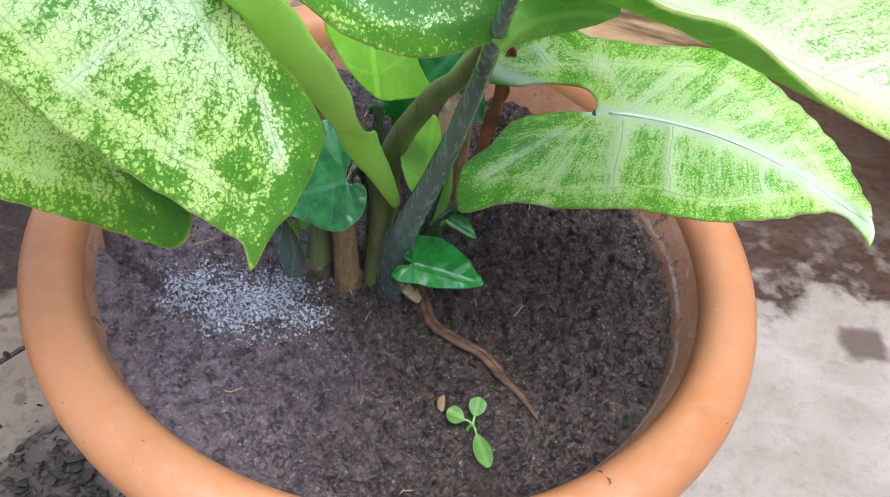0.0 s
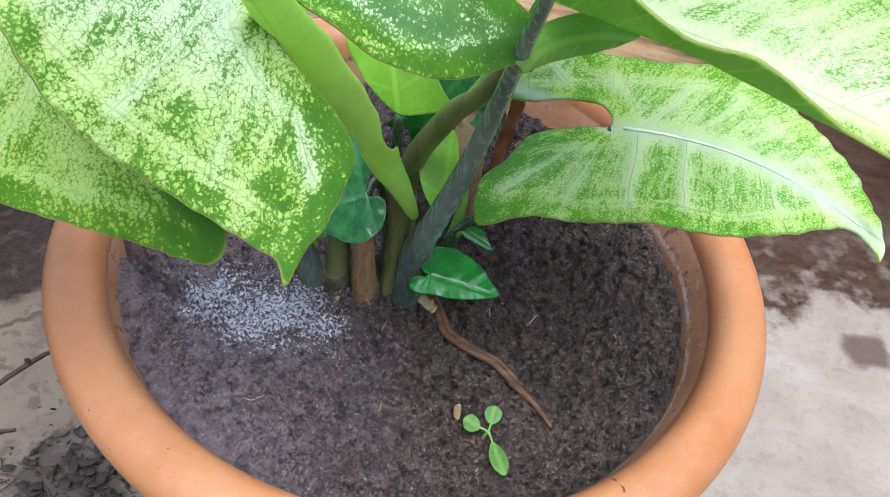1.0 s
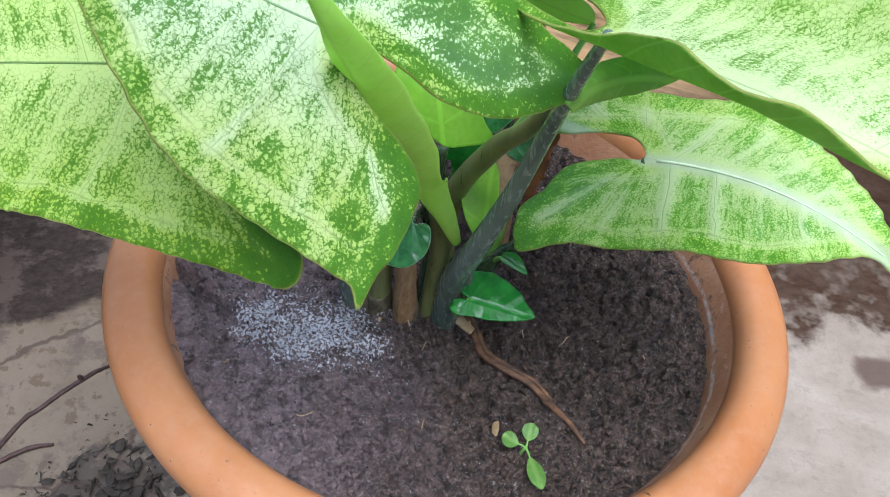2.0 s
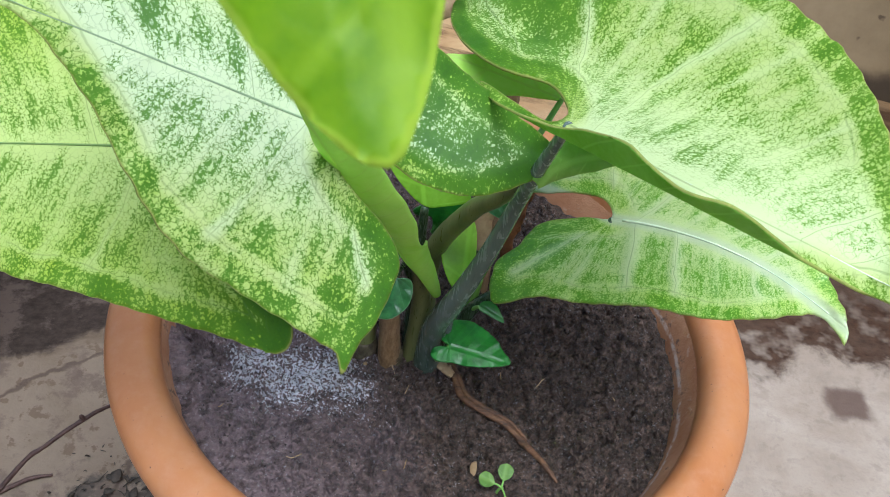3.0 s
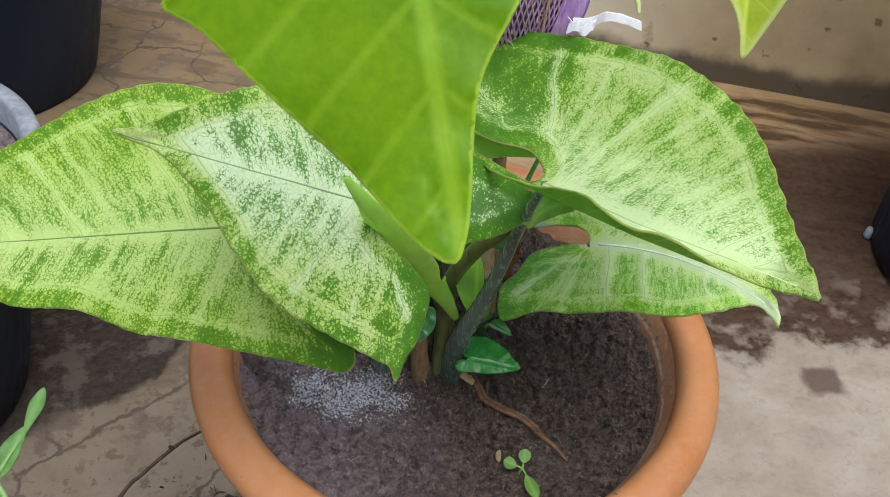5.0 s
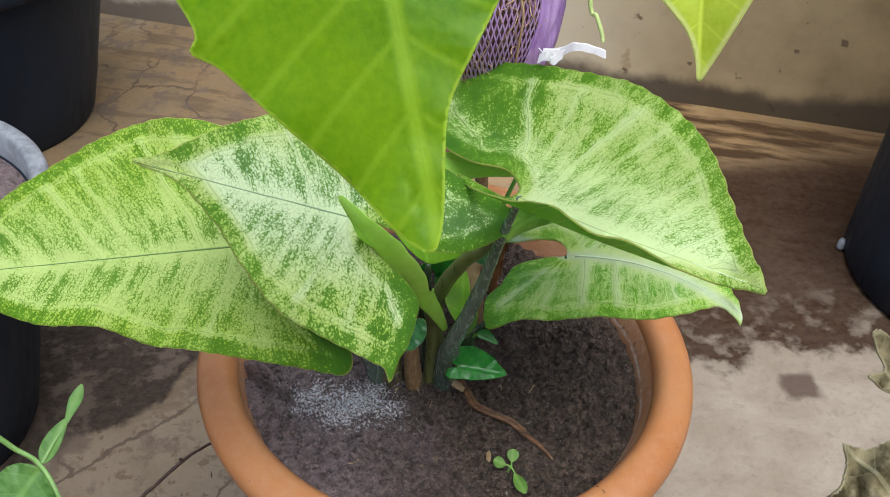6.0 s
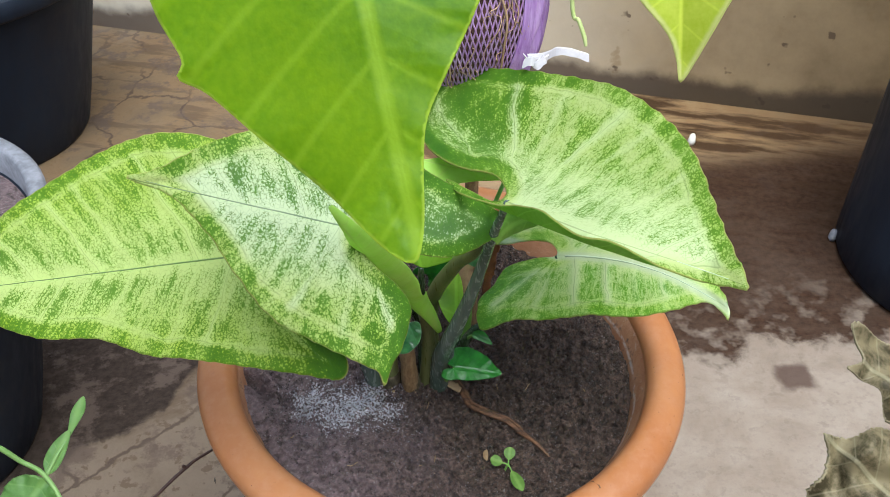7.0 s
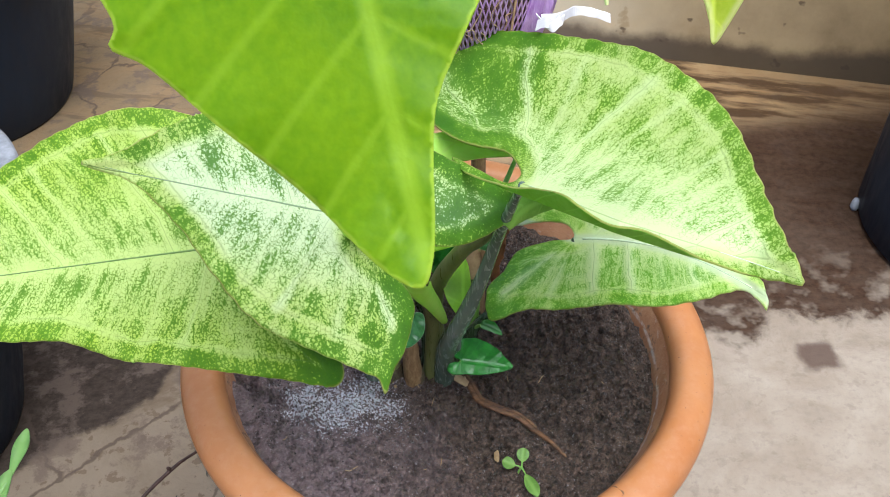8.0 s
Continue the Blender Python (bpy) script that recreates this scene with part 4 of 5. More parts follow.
def soil_height(x, y):
    """Soil level: the pot's tilt, a mound round the stalks, a dip on one side, crumbs."""
    r = math.hypot(x, y)
    z = 0.2290 - 0.060 * x + 0.075 * y - 0.009 * math.exp(-((x - 0.025) ** 2 + (y + 0.025) ** 2) / 0.0028)
    z += 0.004 * math.exp(-((x + 0.03) ** 2 + (y + 0.06) ** 2) / 0.003)
    z -= 0.003 * math.exp(-((x - 0.055) ** 2 + (y + 0.05) ** 2) / 0.0012)
    z -= 0.005 * math.exp(-((x - 0.03) ** 2 + (y - 0.02) ** 2) / 0.0016)
    b = max(0.0, min(1.0, (y - 0.045) / 0.055))
    z += 0.008 * b * b * (3 - 2 * b)
    z += 0.0015 * math.exp(-((r - 0.119) / 0.005) ** 2) * noise.noise((x * 25, y * 25, 3)) - (0.004 if x > 0 else 0.001) * max(0.0, (r - 0.085) / 0.035) ** 2
    z += 0.0036 * noise.noise((x * 38, y * 38, 0)) + 0.0034 * noise.noise((x * 95, y * 95, 5))
    c = noise.noise((x * 230, y * 230, 9))
    k = 0.30 + 0.70 * max(0.0, min(1.0, 0.35 + (x + 0.02) / 0.12 + 1.1 * noise.noise((x * 30, y * 30, 6))))
    z += 1.3 * k * max(0.3, min(1.0, (0.121 - r) / 0.008)) * (0.0034 * c - 0.0030 * max(0.0, abs(noise.noise((x * 170, y * 200, 1))) - 0.12) + 0.0022 * noise.noise((x * 480, y * 480, 2)) + 0.0018 * noise.noise((x * 150, y * 330, 7)))
    # a broken crust: a step with a raised lip
    t = max(0.0, min(1.0, ((x + 0.121) * 0.034 + (y + 0.003) * -0.029) / 0.001997))
    ax, ay = x + 0.121 - 0.034 * t, y + 0.003 + 0.029 * t
    w = 0.0012 * noise.noise((x * 120, y * 120, 4))
    d = (ax * 0.029 + ay * 0.034) / 0.0447 + w
    if math.hypot(ax, ay) < 0.02:
        fade = max(0.0, 1 - math.hypot(ax, ay) / 0.02) * (1 - 0.6 * t)
        z += fade * (0.0085 * math.exp(-((d - 0.003) / 0.0034) ** 2) - 0.007 * math.exp(-((d + 0.0025) / 0.002) ** 2))
    return z


def soil_disc():
    verts, faces = [(0, 0, soil_height(0, 0))], []
    rings, segs = 170, 560
    for i in range(1, rings + 1):
        r = 0.1232 * i / rings
        for k in range(segs):
            a = 2 * math.pi * k / segs
            x, y = r * math.cos(a), r * math.sin(a)
            verts.append((x, y, soil_height(x, y)))
    faces += [(0, 1 + k, 1 + (k + 1) % segs) for k in range(segs)]
    for i in range(rings - 1):
        for k in range(segs):
            a, b = 1 + i * segs + k, 1 + i * segs + (k + 1) % segs
            faces.append((a, a + segs, b + segs, b))
    return mesh_from("soil", verts, faces, M_SOIL)


soil = tagged(new("soil", soil_disc()), "dark damp potting soil with white lime bloom, filling the flower pot", "soil", kind="stuff")


def crumbs(count, seed, smallest, largest, mat, name):
    rng = random.Random(seed)
    pieces = []
    for _ in range(count):
        r, a = 0.115 * math.sqrt(rng.random()), rng.random() * 6.283
        x, y = r * math.cos(a), r * math.sin(a)
        s = smallest + (largest - smallest) * rng.random() ** 3
        z = soil_height(x, y)
        q = Euler((rng.random() * 6, rng.random() * 6, rng.random() * 6)).to_matrix()
        v = [Vector(p) for p in ((1, 0, 0), (-1, 0, 0), (0, 1, 0), (0, -1, 0), (0, 0, 1), (0, 0, -1), (0.6, 0.6, 0.5), (-0.6, 0.5, -0.6))]
        v = [q @ Vector((p.x * s * (0.6 + 0.7 * rng.random()), p.y * s * (0.5 + 0.6 * rng.random()), p.z * s * (0.4 + 0.5 * rng.random()))) + Vector((x, y, z)) for p in v[:6]]
        f = [(0, 2, 4), (2, 1, 4), (1, 3, 4), (3, 0, 4), (2, 0, 5), (1, 2, 5), (3, 1, 5), (0, 3, 5)]
        pieces.append((v, f))
    return joined(name, pieces, mat)


tagged(new("soil_crumbs", crumbs(9000, 4, 0.0005, 0.0034, M_SOIL, "soil_crumbs")), "loose crumbs of dark soil lying on the potting soil", "soil", kind="stuff")
tagged(new("soil_grit", crumbs(7000, 9, 0.0003, 0.0011, M_CRUMB, "soil_grit")), "fine dark and pale grit strewn over the potting soil", "soil", kind="stuff")

# ---- the arrowhead plant in the pot ----
plant = thing("arrowhead_plant", (-0.01, -0.005, 0.222), "variegated arrowhead plant with large pale-and-green leaves, rooted in the flower pot", "plant")

UPPER_LEFT = [(104, 0), (93, -6), (72, -22), (46, -36), (20, -45), (-2, -45), (-18, -40), (-43, -33), (-64, -28), (-84, -21), (-76, -10), (-56, 2), (-34, 5), (-14, 1), (-1, 0),
              (-2, 8), (-12, 15), (-25, 20), (-34, 30), (-31, 45), (-26, 58), (-24, 66), (-20, 60), (-9, 57), (16, 50), (33, 45), (48, 35), (66, 17), (86, 3)]
big = add_leaf(plant, UPPER_LEFT, (-0.0427, -0.1073, 0.417), (-0.804, -0.294, 0.517), (0.570, -0.629, 0.529), [M_VAR, M_UNDER], "large arrow-shaped leaf, whitish green with dark green flecks",
         bend=(0.012, 0.029, 0.037), wave=0.0011, waves=6, rings=44, around=260, seed=3, fold=-0.05, rough_edge=0.004)
add_midrib(big, 0.096, M_RIB_MID, 0.00035, "thin grey-green midrib")

LOWER_LEFT = [(178, 0), (150, -21), (123, -35), (93, -50), (63, -61), (34, -62), (12, -55), (-3, -40), (-11, -24), (-8, -7), (-1, 0), (-3, 6), (-16, 22), (-30, 40), (-40, 51), (-40, 59), (-34, 61), (-17, 57),
              (4, 52), (34, 45), (56, 41), (80, 31), (108, 28), (130, 20), (158, 9)]
big = add_leaf(plant, LOWER_LEFT, (-0.0923, -0.0881, 0.3934), (-0.972, 0.155, -0.178), (-0.235, -0.696, 0.679), [M_VAR_LIME, M_UNDER], "broad drooping leaf, lime and pale green with flecked margin",
         bend=(-0.0105, -0.069, 0.084), wave=0.0012, waves=7, rings=44, around=260, seed=5, rough_edge=0.003)
add_midrib(big, 0.165, M_RIB, 0.0004, "thin dark green midrib")

UPPER_RIGHT = [(138, 0), (122, 14), (104, 30), (86, 46), (62, 59), (25, 68), (-33, 66), (-66, 61), (-86, 54), (-93, 36), (-89, 20), (-72, 11), (-45, 8), (-18, 10), (-4, 4), (-10, -2), (-30, -1), (-50, 0),
               (-40, -5), (-20, -9), (-4, -13), (12, -26), (26, -32), (40, -22), (54, -15), (70, -22), (84, -17), (100, -8), (114, -7), (128, -3)]
big = add_leaf(plant, UPPER_RIGHT, (0.0324, -0.0592, 0.3935), (0.565, -0.802, 0.196), (-0.637, -0.272, 0.721), [M_VAR_UP, M_ROLL], "large upright leaf, pale green with green margin and flecks",
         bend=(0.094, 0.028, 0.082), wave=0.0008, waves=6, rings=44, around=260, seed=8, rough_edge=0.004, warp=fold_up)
add_midrib(big, 0.128, M_RIB_PALE, 0.0005, "thin pale midrib")

LOWER_RIGHT = [(111, -5), (107, 3), (100, 10), (84, 22), (53, 34), (30, 38), (4, 32), (-20, 26), (-34, 26), (-47, 15), (-57, 3), (-50, -5), (-36, -3), (-20, 4), (-8, 6), (-1, 0), (-14, -6), (-28, -16), (-30, -29),
               (-34, -40), (-25, -55), (-10, -44), (10, -37), (34, -27), (58, -20), (78, -10), (88, -3), (96, 1), (104, -1)]
big = add_leaf(plant, [(x * 0.925 if x > 0 else x, y) for x, y in LOWER_RIGHT], (0.0663, -0.0145, 0.3211), (0.81, -0.58, -0.06), (-0.289, -0.488, 0.817), [M_VAR_GLOSS, M_UNDER], "glossy arrow-shaped leaf, pale green with a highlight painted white along its pale veins, hanging over the rim",
         bend=(-0.295, -0.340, -0.148), wave=0.0009, waves=6, rings=44, around=260, seed=11, lift=0.21, rough_edge=0.005, sway=0.009)
add_midrib(big, 0.092, M_RIB_PALE, 0.0007, "whitish midrib")

add_rolled(plant, [(-0.0524, -0.1300, 0.4462), (-0.0452, -0.1265, 0.4312), (-0.0378, -0.1130, 0.4072), (-0.0287, -0.0890, 0.3720), (-0.0196, -0.0583, 0.3335), (-0.0108, -0.0399, 0.3051), (-0.0036, -0.0259, 0.2811)],
           [0.0012, 0.0060, 0.0160, 0.0215, 0.0120, 0.0072, 0.0024], [60, 80, 90, 100, 180, 260, 300], (-0.25, -0.66, 0.70), M_LIME, "rolled young lime-green leaf pointing down")
add_rolled(plant, [(0.0203, -0.0790, 0.3842), (0.0250, -0.0745, 0.3880), (0.0318, -0.0705, 0.3895), (0.0402, -0.0675, 0.3900), (0.0480, -0.0655, 0.3895), (0.055, -0.065, 0.389)],
           [0.003, 0.008, 0.011, 0.012, 0.009, 0.002], [220, 170, 110, 70, 50, 40], (-0.1, -0.60, 0.80), M_UNDER, "curled pale lobe under the upper leaf")
add_leaf(plant, [(48, 2), (40, 9), (30, 10), (16, 5), (5, 2), (0, 0), (2, -5), (14, -9), (26, -8), (38, -3)], (0.0343, -0.0223, 0.3815), (-0.958, 0.078, 0.275), (0.100, -0.561, 0.822),
         [M_LIME, M_LIME], "bright green leaf in the gap between the upper leaves", bend=(0.2, 0, -0.5), crumple=0.0, rings=14, around=80, vein_gap=0.02)
add_leaf(plant, [(46, 0), (38, -9), (25, -14), (14, -15), (7, -17), (0, -19), (-1, -6), (0, 0), (6, 6), (16, 12), (29, 16), (39, 9)], (-0.0116, -0.0121, 0.3184), (-0.178, 0.537, 0.824), (0.008, -0.837, 0.547),
         [M_BRIGHT, M_BRIGHT], "bright green backlit leaf", bend=(-2, 0, -4), rings=20, around=100)
add_leaf(plant, [(34, 0), (28, -3), (16, -4), (6, -3), (0, 0), (5, 5), (12, 9), (20, 11), (28, 10), (33, 5)], (0.0066, -0.0283, 0.2834), (0.068, 0.582, 0.810), (-0.025, -0.811, 0.585),
         [M_BRIGHT, M_BRIGHT], "bright green backlit leaf", bend=(-3, 0, 4), rings=20, around=90)
add_leaf(plant, [(23, 0), (17, -5), (20, -10), (20, -13), (16, -12), (6, -5), (0, 0), (7, 3), (16, 0)], (0.0062, 0.0087, 0.3103), (-0.558, -0.473, -0.682), (0.001, -0.822, 0.570),
         [M_SMALL, M_SMALL], "dark green crinkled leaf in the shade", bend=(-8, 0, 10), wave=0.001, rings=16, around=80)
add_leaf(plant, [(24, 2), (23, -3), (20, -9), (14, -7), (5, -4), (0, 0), (4, 5), (11, 6), (21, 5)], (0.0206, 0.0234, 0.3260), (-0.639, -0.377, -0.671), (-0.046, -0.852, 0.522), [M_TEAL, M_TEAL], "dark teal-green leaf", bend=(-4, 0, 6), rings=16, around=80)
add_leaf(plant, [(18, 1), (16, -3), (8, -6), (1, -4), (0, 0), (2, 10), (11, 7)], (0.0168, 0.0297, 0.2992), (0.667, -0.438, -0.603), (-0.056, -0.836, 0.545), [M_TEAL, M_TEAL], "dark teal-green leaf", bend=(-4, 0, 6), rings=16, around=80)
add_leaf(plant, [(46, 0), (40, -4), (26, -6), (12, -6), (3, -3), (0, 0), (12, 2), (25, 2), (39, 1)], (-0.0528, 0.0147, 0.2590), (0.036, 0.581, 0.813), (0.107, -0.811, 0.575), [M_BRIGHT, M_BRIGHT], "narrow folded green leaf", bend=(-1, 0, -25), rings=20, around=90, vein_gap=0.03)
add_leaf(plant, [(40, -1), (17, 7), (10, 10), (6, 3), (0, -1), (3, -10), (11, -16), (26, -12)], (-0.0544, 0.0118, 0.3236), (-0.623, 0.298, 0.724), (0.143, -0.866, 0.480), [M_BRIGHT, M_BRIGHT], "bright green backlit leaf", bend=(-2, 0, -4), rings=16, around=80)
add_leaf(plant, [(37, 0), (27, -5), (18, -15), (8, -22), (-2, -23), (-7, -18), (-6, -10), (-1, -4), (0, 1), (-5, 3), (-5, 8), (-1, 14), (7, 17), (13, 15), (22, 8), (29, 3)], (-0.0213, -0.0289, 0.2941), (-0.935, -0.095, -0.341), (-0.152, -0.762, 0.630),
         [M_TEAL, M_TEAL], "heart-shaped dark teal-green leaf", bend=(-3.0, 0, -5.0), wave=0.0006, rings=26, around=140, vein_gap=0.009)
add_leaf(plant, [(28, 0), (23, 6), (17, 11), (8, 14), (-1, 13), (-6, 7), (-4, 2), (0, 0), (-6, -2), (-7, -6), (-3, -8), (3, -7), (13, -6)], (0.0048, -0.0276, 0.2532), (0.978, -0.186, -0.093), (0.0, -0.447, 0.894),
         [M_SMALL, M_SMALL], "small heart-shaped dark green leaf near the soil", bend=(-3, 0, -6), wave=0.0005, rings=24, around=120, vein_gap=0.007)
add_leaf(plant, [(13, 0), (8, 4), (4, 5), (0, 3), (0, -1), (5, -1)], (0.0178, -0.0087, 0.2604), (0.870, -0.373, -0.323), (-0.078, -0.750, 0.657), [M_SMALL, M_BRIGHT], "tiny folded green leaf", bend=(0, 0, -40), rings=12, around=60, vein_gap=0.02)


def stalk(pts, radii, mat, label="", name="leafstalk", sides=14, flat=1.0, jitter=0.0):
    return part(name, tube(name, pts, radii, mat, sides, 10, flat, jitter), plant, label)


stalk([(-0.004, -0.005, 0.208), (-0.003, -0.014, 0.240), (-0.001, -0.022, 0.262), (0.005, -0.033, 0.288), (0.013, -0.046, 0.324), (0.019, -0.058, 0.358), (0.021, -0.076, 0.386), (0.0237, -0.0995, 0.4200)],
      [0.0068, 0.0062, 0.0058, 0.0046, 0.0036, 0.0029, 0.0025, 0.0016], M_STEM_MAIN, "thick dark green leafstalk with a sheathed base")
stalk([(-0.008, 0.004, 0.212), (-0.007, -0.002, 0.250), (-0.006, -0.012, 0.294), (0.006, -0.029, 0.331), (0.014, -0.044, 0.350), (0.020, -0.058, 0.370), (0.0225, -0.070, 0.384)], [0.0060, 0.0052, 0.0046, 0.0040, 0.0034, 0.0028, 0.0018], M_STEM_OLIVE, "olive-green leafstalk")
stalk([(-0.021, -0.013, 0.214), (-0.022, -0.016, 0.249), (-0.023, -0.018, 0.268), (-0.024, -0.020, 0.290)], [0.0056, 0.0050, 0.0053, 0.0046, 0.0049, 0.0043, 0.0046, 0.0042, 0.0044, 0.0041], M_STEM_BROWN, "brown papery sheathed stalk")
stalk([(-0.033, -0.010, 0.214), (-0.033, -0.010, 0.242), (-0.032, -0.010, 0.260), (-0.030, -0.008, 0.283), (-0.034, -0.004, 0.316), (-0.05, -0.03, 0.36), (-0.075, -0.07, 0.385), (-0.0923, -0.0881, 0.3925)], [0.0058, 0.0050, 0.0046, 0.0042, 0.0038, 0.003, 0.0024, 0.0016], M_STEM_OLIVE, "olive-brown leafstalk")
stalk([(-0.040, -0.008, 0.214), (-0.046, -0.014, 0.248), (-0.052, -0.021, 0.272), (-0.057, -0.026, 0.291)], [0.0062, 0.0052, 0.0044, 0.0036], M_STEM_MAIN, "cut dark green stalk stub")
add_leaf(plant, [(36, 0), (26, 4), (12, 5), (0, 2), (0, -2), (14, -2), (28, -1)], (-0.042, -0.014, 0.252), (-0.33, -0.35, 0.87), (0.2, -0.85, 0.5), [M_BRIGHT, M_LIME], "green sheath of the cut stalk", bend=(0, 0, -30), rings=12, around=60, vein_gap=0.03)
stalk([(-0.012, -0.005, 0.210), (-0.009, -0.010, 0.250), (-0.011, -0.021, 0.290), (-0.020, -0.038, 0.326), (-0.032, -0.060, 0.364), (-0.0425, -0.082, 0.400), (-0.0427, -0.1073, 0.4165)], [0.0056, 0.0046, 0.0038, 0.0030, 0.0026, 0.0022, 0.0016], M_STEM_OLIVE, "olive-green leafstalk")
stalk([(-0.008, 0.006, 0.212), (-0.012, -0.002, 0.262), (-0.018, -0.01, 0.285), (-0.0213, -0.0285, 0.2935)], [0.0035, 0.0028, 0.0022, 0.0012], M_STEM, "thin dark green leafstalk")
stalk([(0.010, 0.002, 0.214), (0.013, 0.001, 0.243), (0.015, 0.001, 0.255), (0.017, 0.002, 0.269), (0.017, 0.002, 0.281)], [0.0034, 0.0030, 0.0024, 0.0018, 0.0006], M_STEM_GREEN, "light green shoot")
stalk([(0.013, -0.001, 0.248), (0.016, -0.005, 0.256), (0.0178, -0.0087, 0.2604)], [0.0013, 0.001, 0.0008], M_STEM_GREEN)
stalk([(0.002, -0.004, 0.214), (0.000, -0.018, 0.236), (0.001, -0.0255, 0.247), (0.0048, -0.0276, 0.2530)], [0.0018, 0.0014, 0.0012, 0.0009], M_STEM_GREEN)
stalk([(0.008, 0.004, 0.212), (0.014, -0.002, 0.250), (0.030, -0.002, 0.268), (0.052, -0.004, 0.292), (0.0663, -0.0145, 0.3205)], [0.004, 0.0032, 0.0026, 0.0022, 0.0016], M_STEM, "dark green leafstalk")
stalk([(0.0, 0.0, 0.214), (0.003, -0.012, 0.252), (0.0066, -0.0283, 0.2834)], [0.004, 0.003, 0.0018], M_STEM_OLIVE)
stalk([(-0.012, 0.004, 0.214), (-0.012, -0.002, 0.27), (-0.0116, -0.0118, 0.318)], [0.004, 0.003, 0.0016], M_STEM)
stalk([(0.012, 0.018, 0.214), (0.018, 0.028, 0.27), (0.0168, 0.0297, 0.2992), (0.0206, 0.0234, 0.326)], [0.003, 0.0022, 0.0018, 0.001], M_STEM)
stalk([(-0.045, 0.012, 0.216), (-0.053, 0.014, 0.245), (-0.0528, 0.0147, 0.259)], [0.0026, 0.002, 0.0014], M_STEM_GREEN)
stalk([(-0.040, 0.016, 0.216), (-0.05, 0.016, 0.28), (-0.0544, 0.0118, 0.3236)], [0.003, 0.0022, 0.0012], M_STEM_GREEN)
stalk([(0.008, 0.006, 0.29), (0.0065, 0.0085, 0.305), (0.0062, 0.0087, 0.3103)], [0.002, 0.0014, 0.001], M_STEM)
add_leaf(plant, [(26, 0), (18, 5), (6, 6), (-2, 2), (-2, -3), (8, -5), (20, -4)], (0.016, 0.021, 0.272), (0.1, 0.1, 1.0), (0.1, -0.9, 0.3), [M_HUSK, M_HUSK], "papery tan dry sheath", name="dry_sheath", bend=(-4, 0, -50), wave=0.001, rings=12, around=60, vein_gap=0.03)
add_leaf(plant, [(64, 1), (50, 3), (36, 2), (18, 3), (0, 2), (-2, -2), (12, -2), (34, -3), (52, -2)], (0.030, 0.024, 0.262), (0.12, 0.0, 1.0), (0.1, -0.9, 0.3), [M_RUST, M_RUST], "rust-brown dry sheath", name="dry_sheath", bend=(1, 0, -45), wave=0.0012, rings=14, around=60, vein_gap=0.03)
for a, b in (((-0.043, -0.016, 0.2305), 200), ((-0.030, -0.015, 0.229), -100), ((0.004, -0.0125, 0.226), -60)):
    add_leaf(plant, [(9, 0), (6, 3), (1, 2), (-3, 0), (-1, -3), (4, -2)], a, (math.cos(radians(b)), math.sin(radians(b)) * 0.8 - 0.3, -0.10), (0.1, -0.5, 0.8), [M_HUSK, M_HUSK], "dry scrap of old leaf sheath", name="dry_sheath", bend=(0, 0, -40), wave=0.0006, rings=8, around=40)
# dirty, shrunken sheath rings where the stalks leave the soil
for x, y, r in ((-0.004, -0.007, 0.0074), (-0.021, -0.0125, 0.0060), (-0.033, -0.0095, 0.0064), (-0.0405, -0.0085, 0.0068), (-0.0085, 0.003, 0.0064)):
    z = soil_height(x, y)
    part("sheath_ring", tube("sheath_ring", [(x, y, z - 0.004), (x, y, z + 0.003), (x - 0.0002, y - 0.0008, z + 0.006), (x - 0.0004, y - 0.0015, z + 0.0095)], [r * 1.05, r, r * 0.98, r * 0.80], M_NODE, 18, 6, 1.0, 0.07, int(abs(x) * 9e4)), plant, "brown shrunken sheath ring at the stalk's foot")

add_leaf(plant, [(34, 0), (24, 3), (10, 5), (0, 4), (0, -4), (10, -4), (24, -2)], (0.0005, -0.0255, 0.262), (0.10, -0.22, 0.95), (-0.75, -0.6, -0.1), [M_STEM_MAIN, M_STEM_OLIVE], "open sheath along the stalk", name="sheath", bend=(0, 0, -25), rings=10, around=50, vein_gap=0.05)

stalk([(0.010, -0.034, 0.340), (0.022, -0.034, 0.362), (0.0343, -0.0223, 0.3813)], [0.0018, 0.0014, 0.001], M_STEM_GREEN)

# ---- what lies on the soil ----
root = thing("surface_root", (0.01, -0.014, 0.224), "dry brown woody root lying across the soil", "root")
rp = [(0.005, -0.006), (0.010, -0.015), (0.014, -0.028), (0.023, -0.037), (0.034, -0.041), (0.042, -0.049), (0.050, -0.061), (0.056, -0.070)]
rpts = [(x, y, max(soil_height(x + i * 0.002, y + k * 0.002) for i in (-1, 0, 1) for k in (-1, 0, 1)) + 0.0008) for x, y in rp]
part("strand", tube("strand", rpts, [0.0016, 0.0019, 0.0018, 0.0016, 0.0018, 0.0019, 0.0015, 0.0007], M_ROOT, 10, 10, 0.8, 0.10, 5), root)
part("strand", tube("strand", [(x + 0.0016, y + 0.0012, z + 0.0006) for x, y, z in rpts[:6]], [0.0012, 0.0014, 0.0016, 0.0012, 0.0008], M_ROOT, 8, 10, 0.8, 0.12, 6), root)

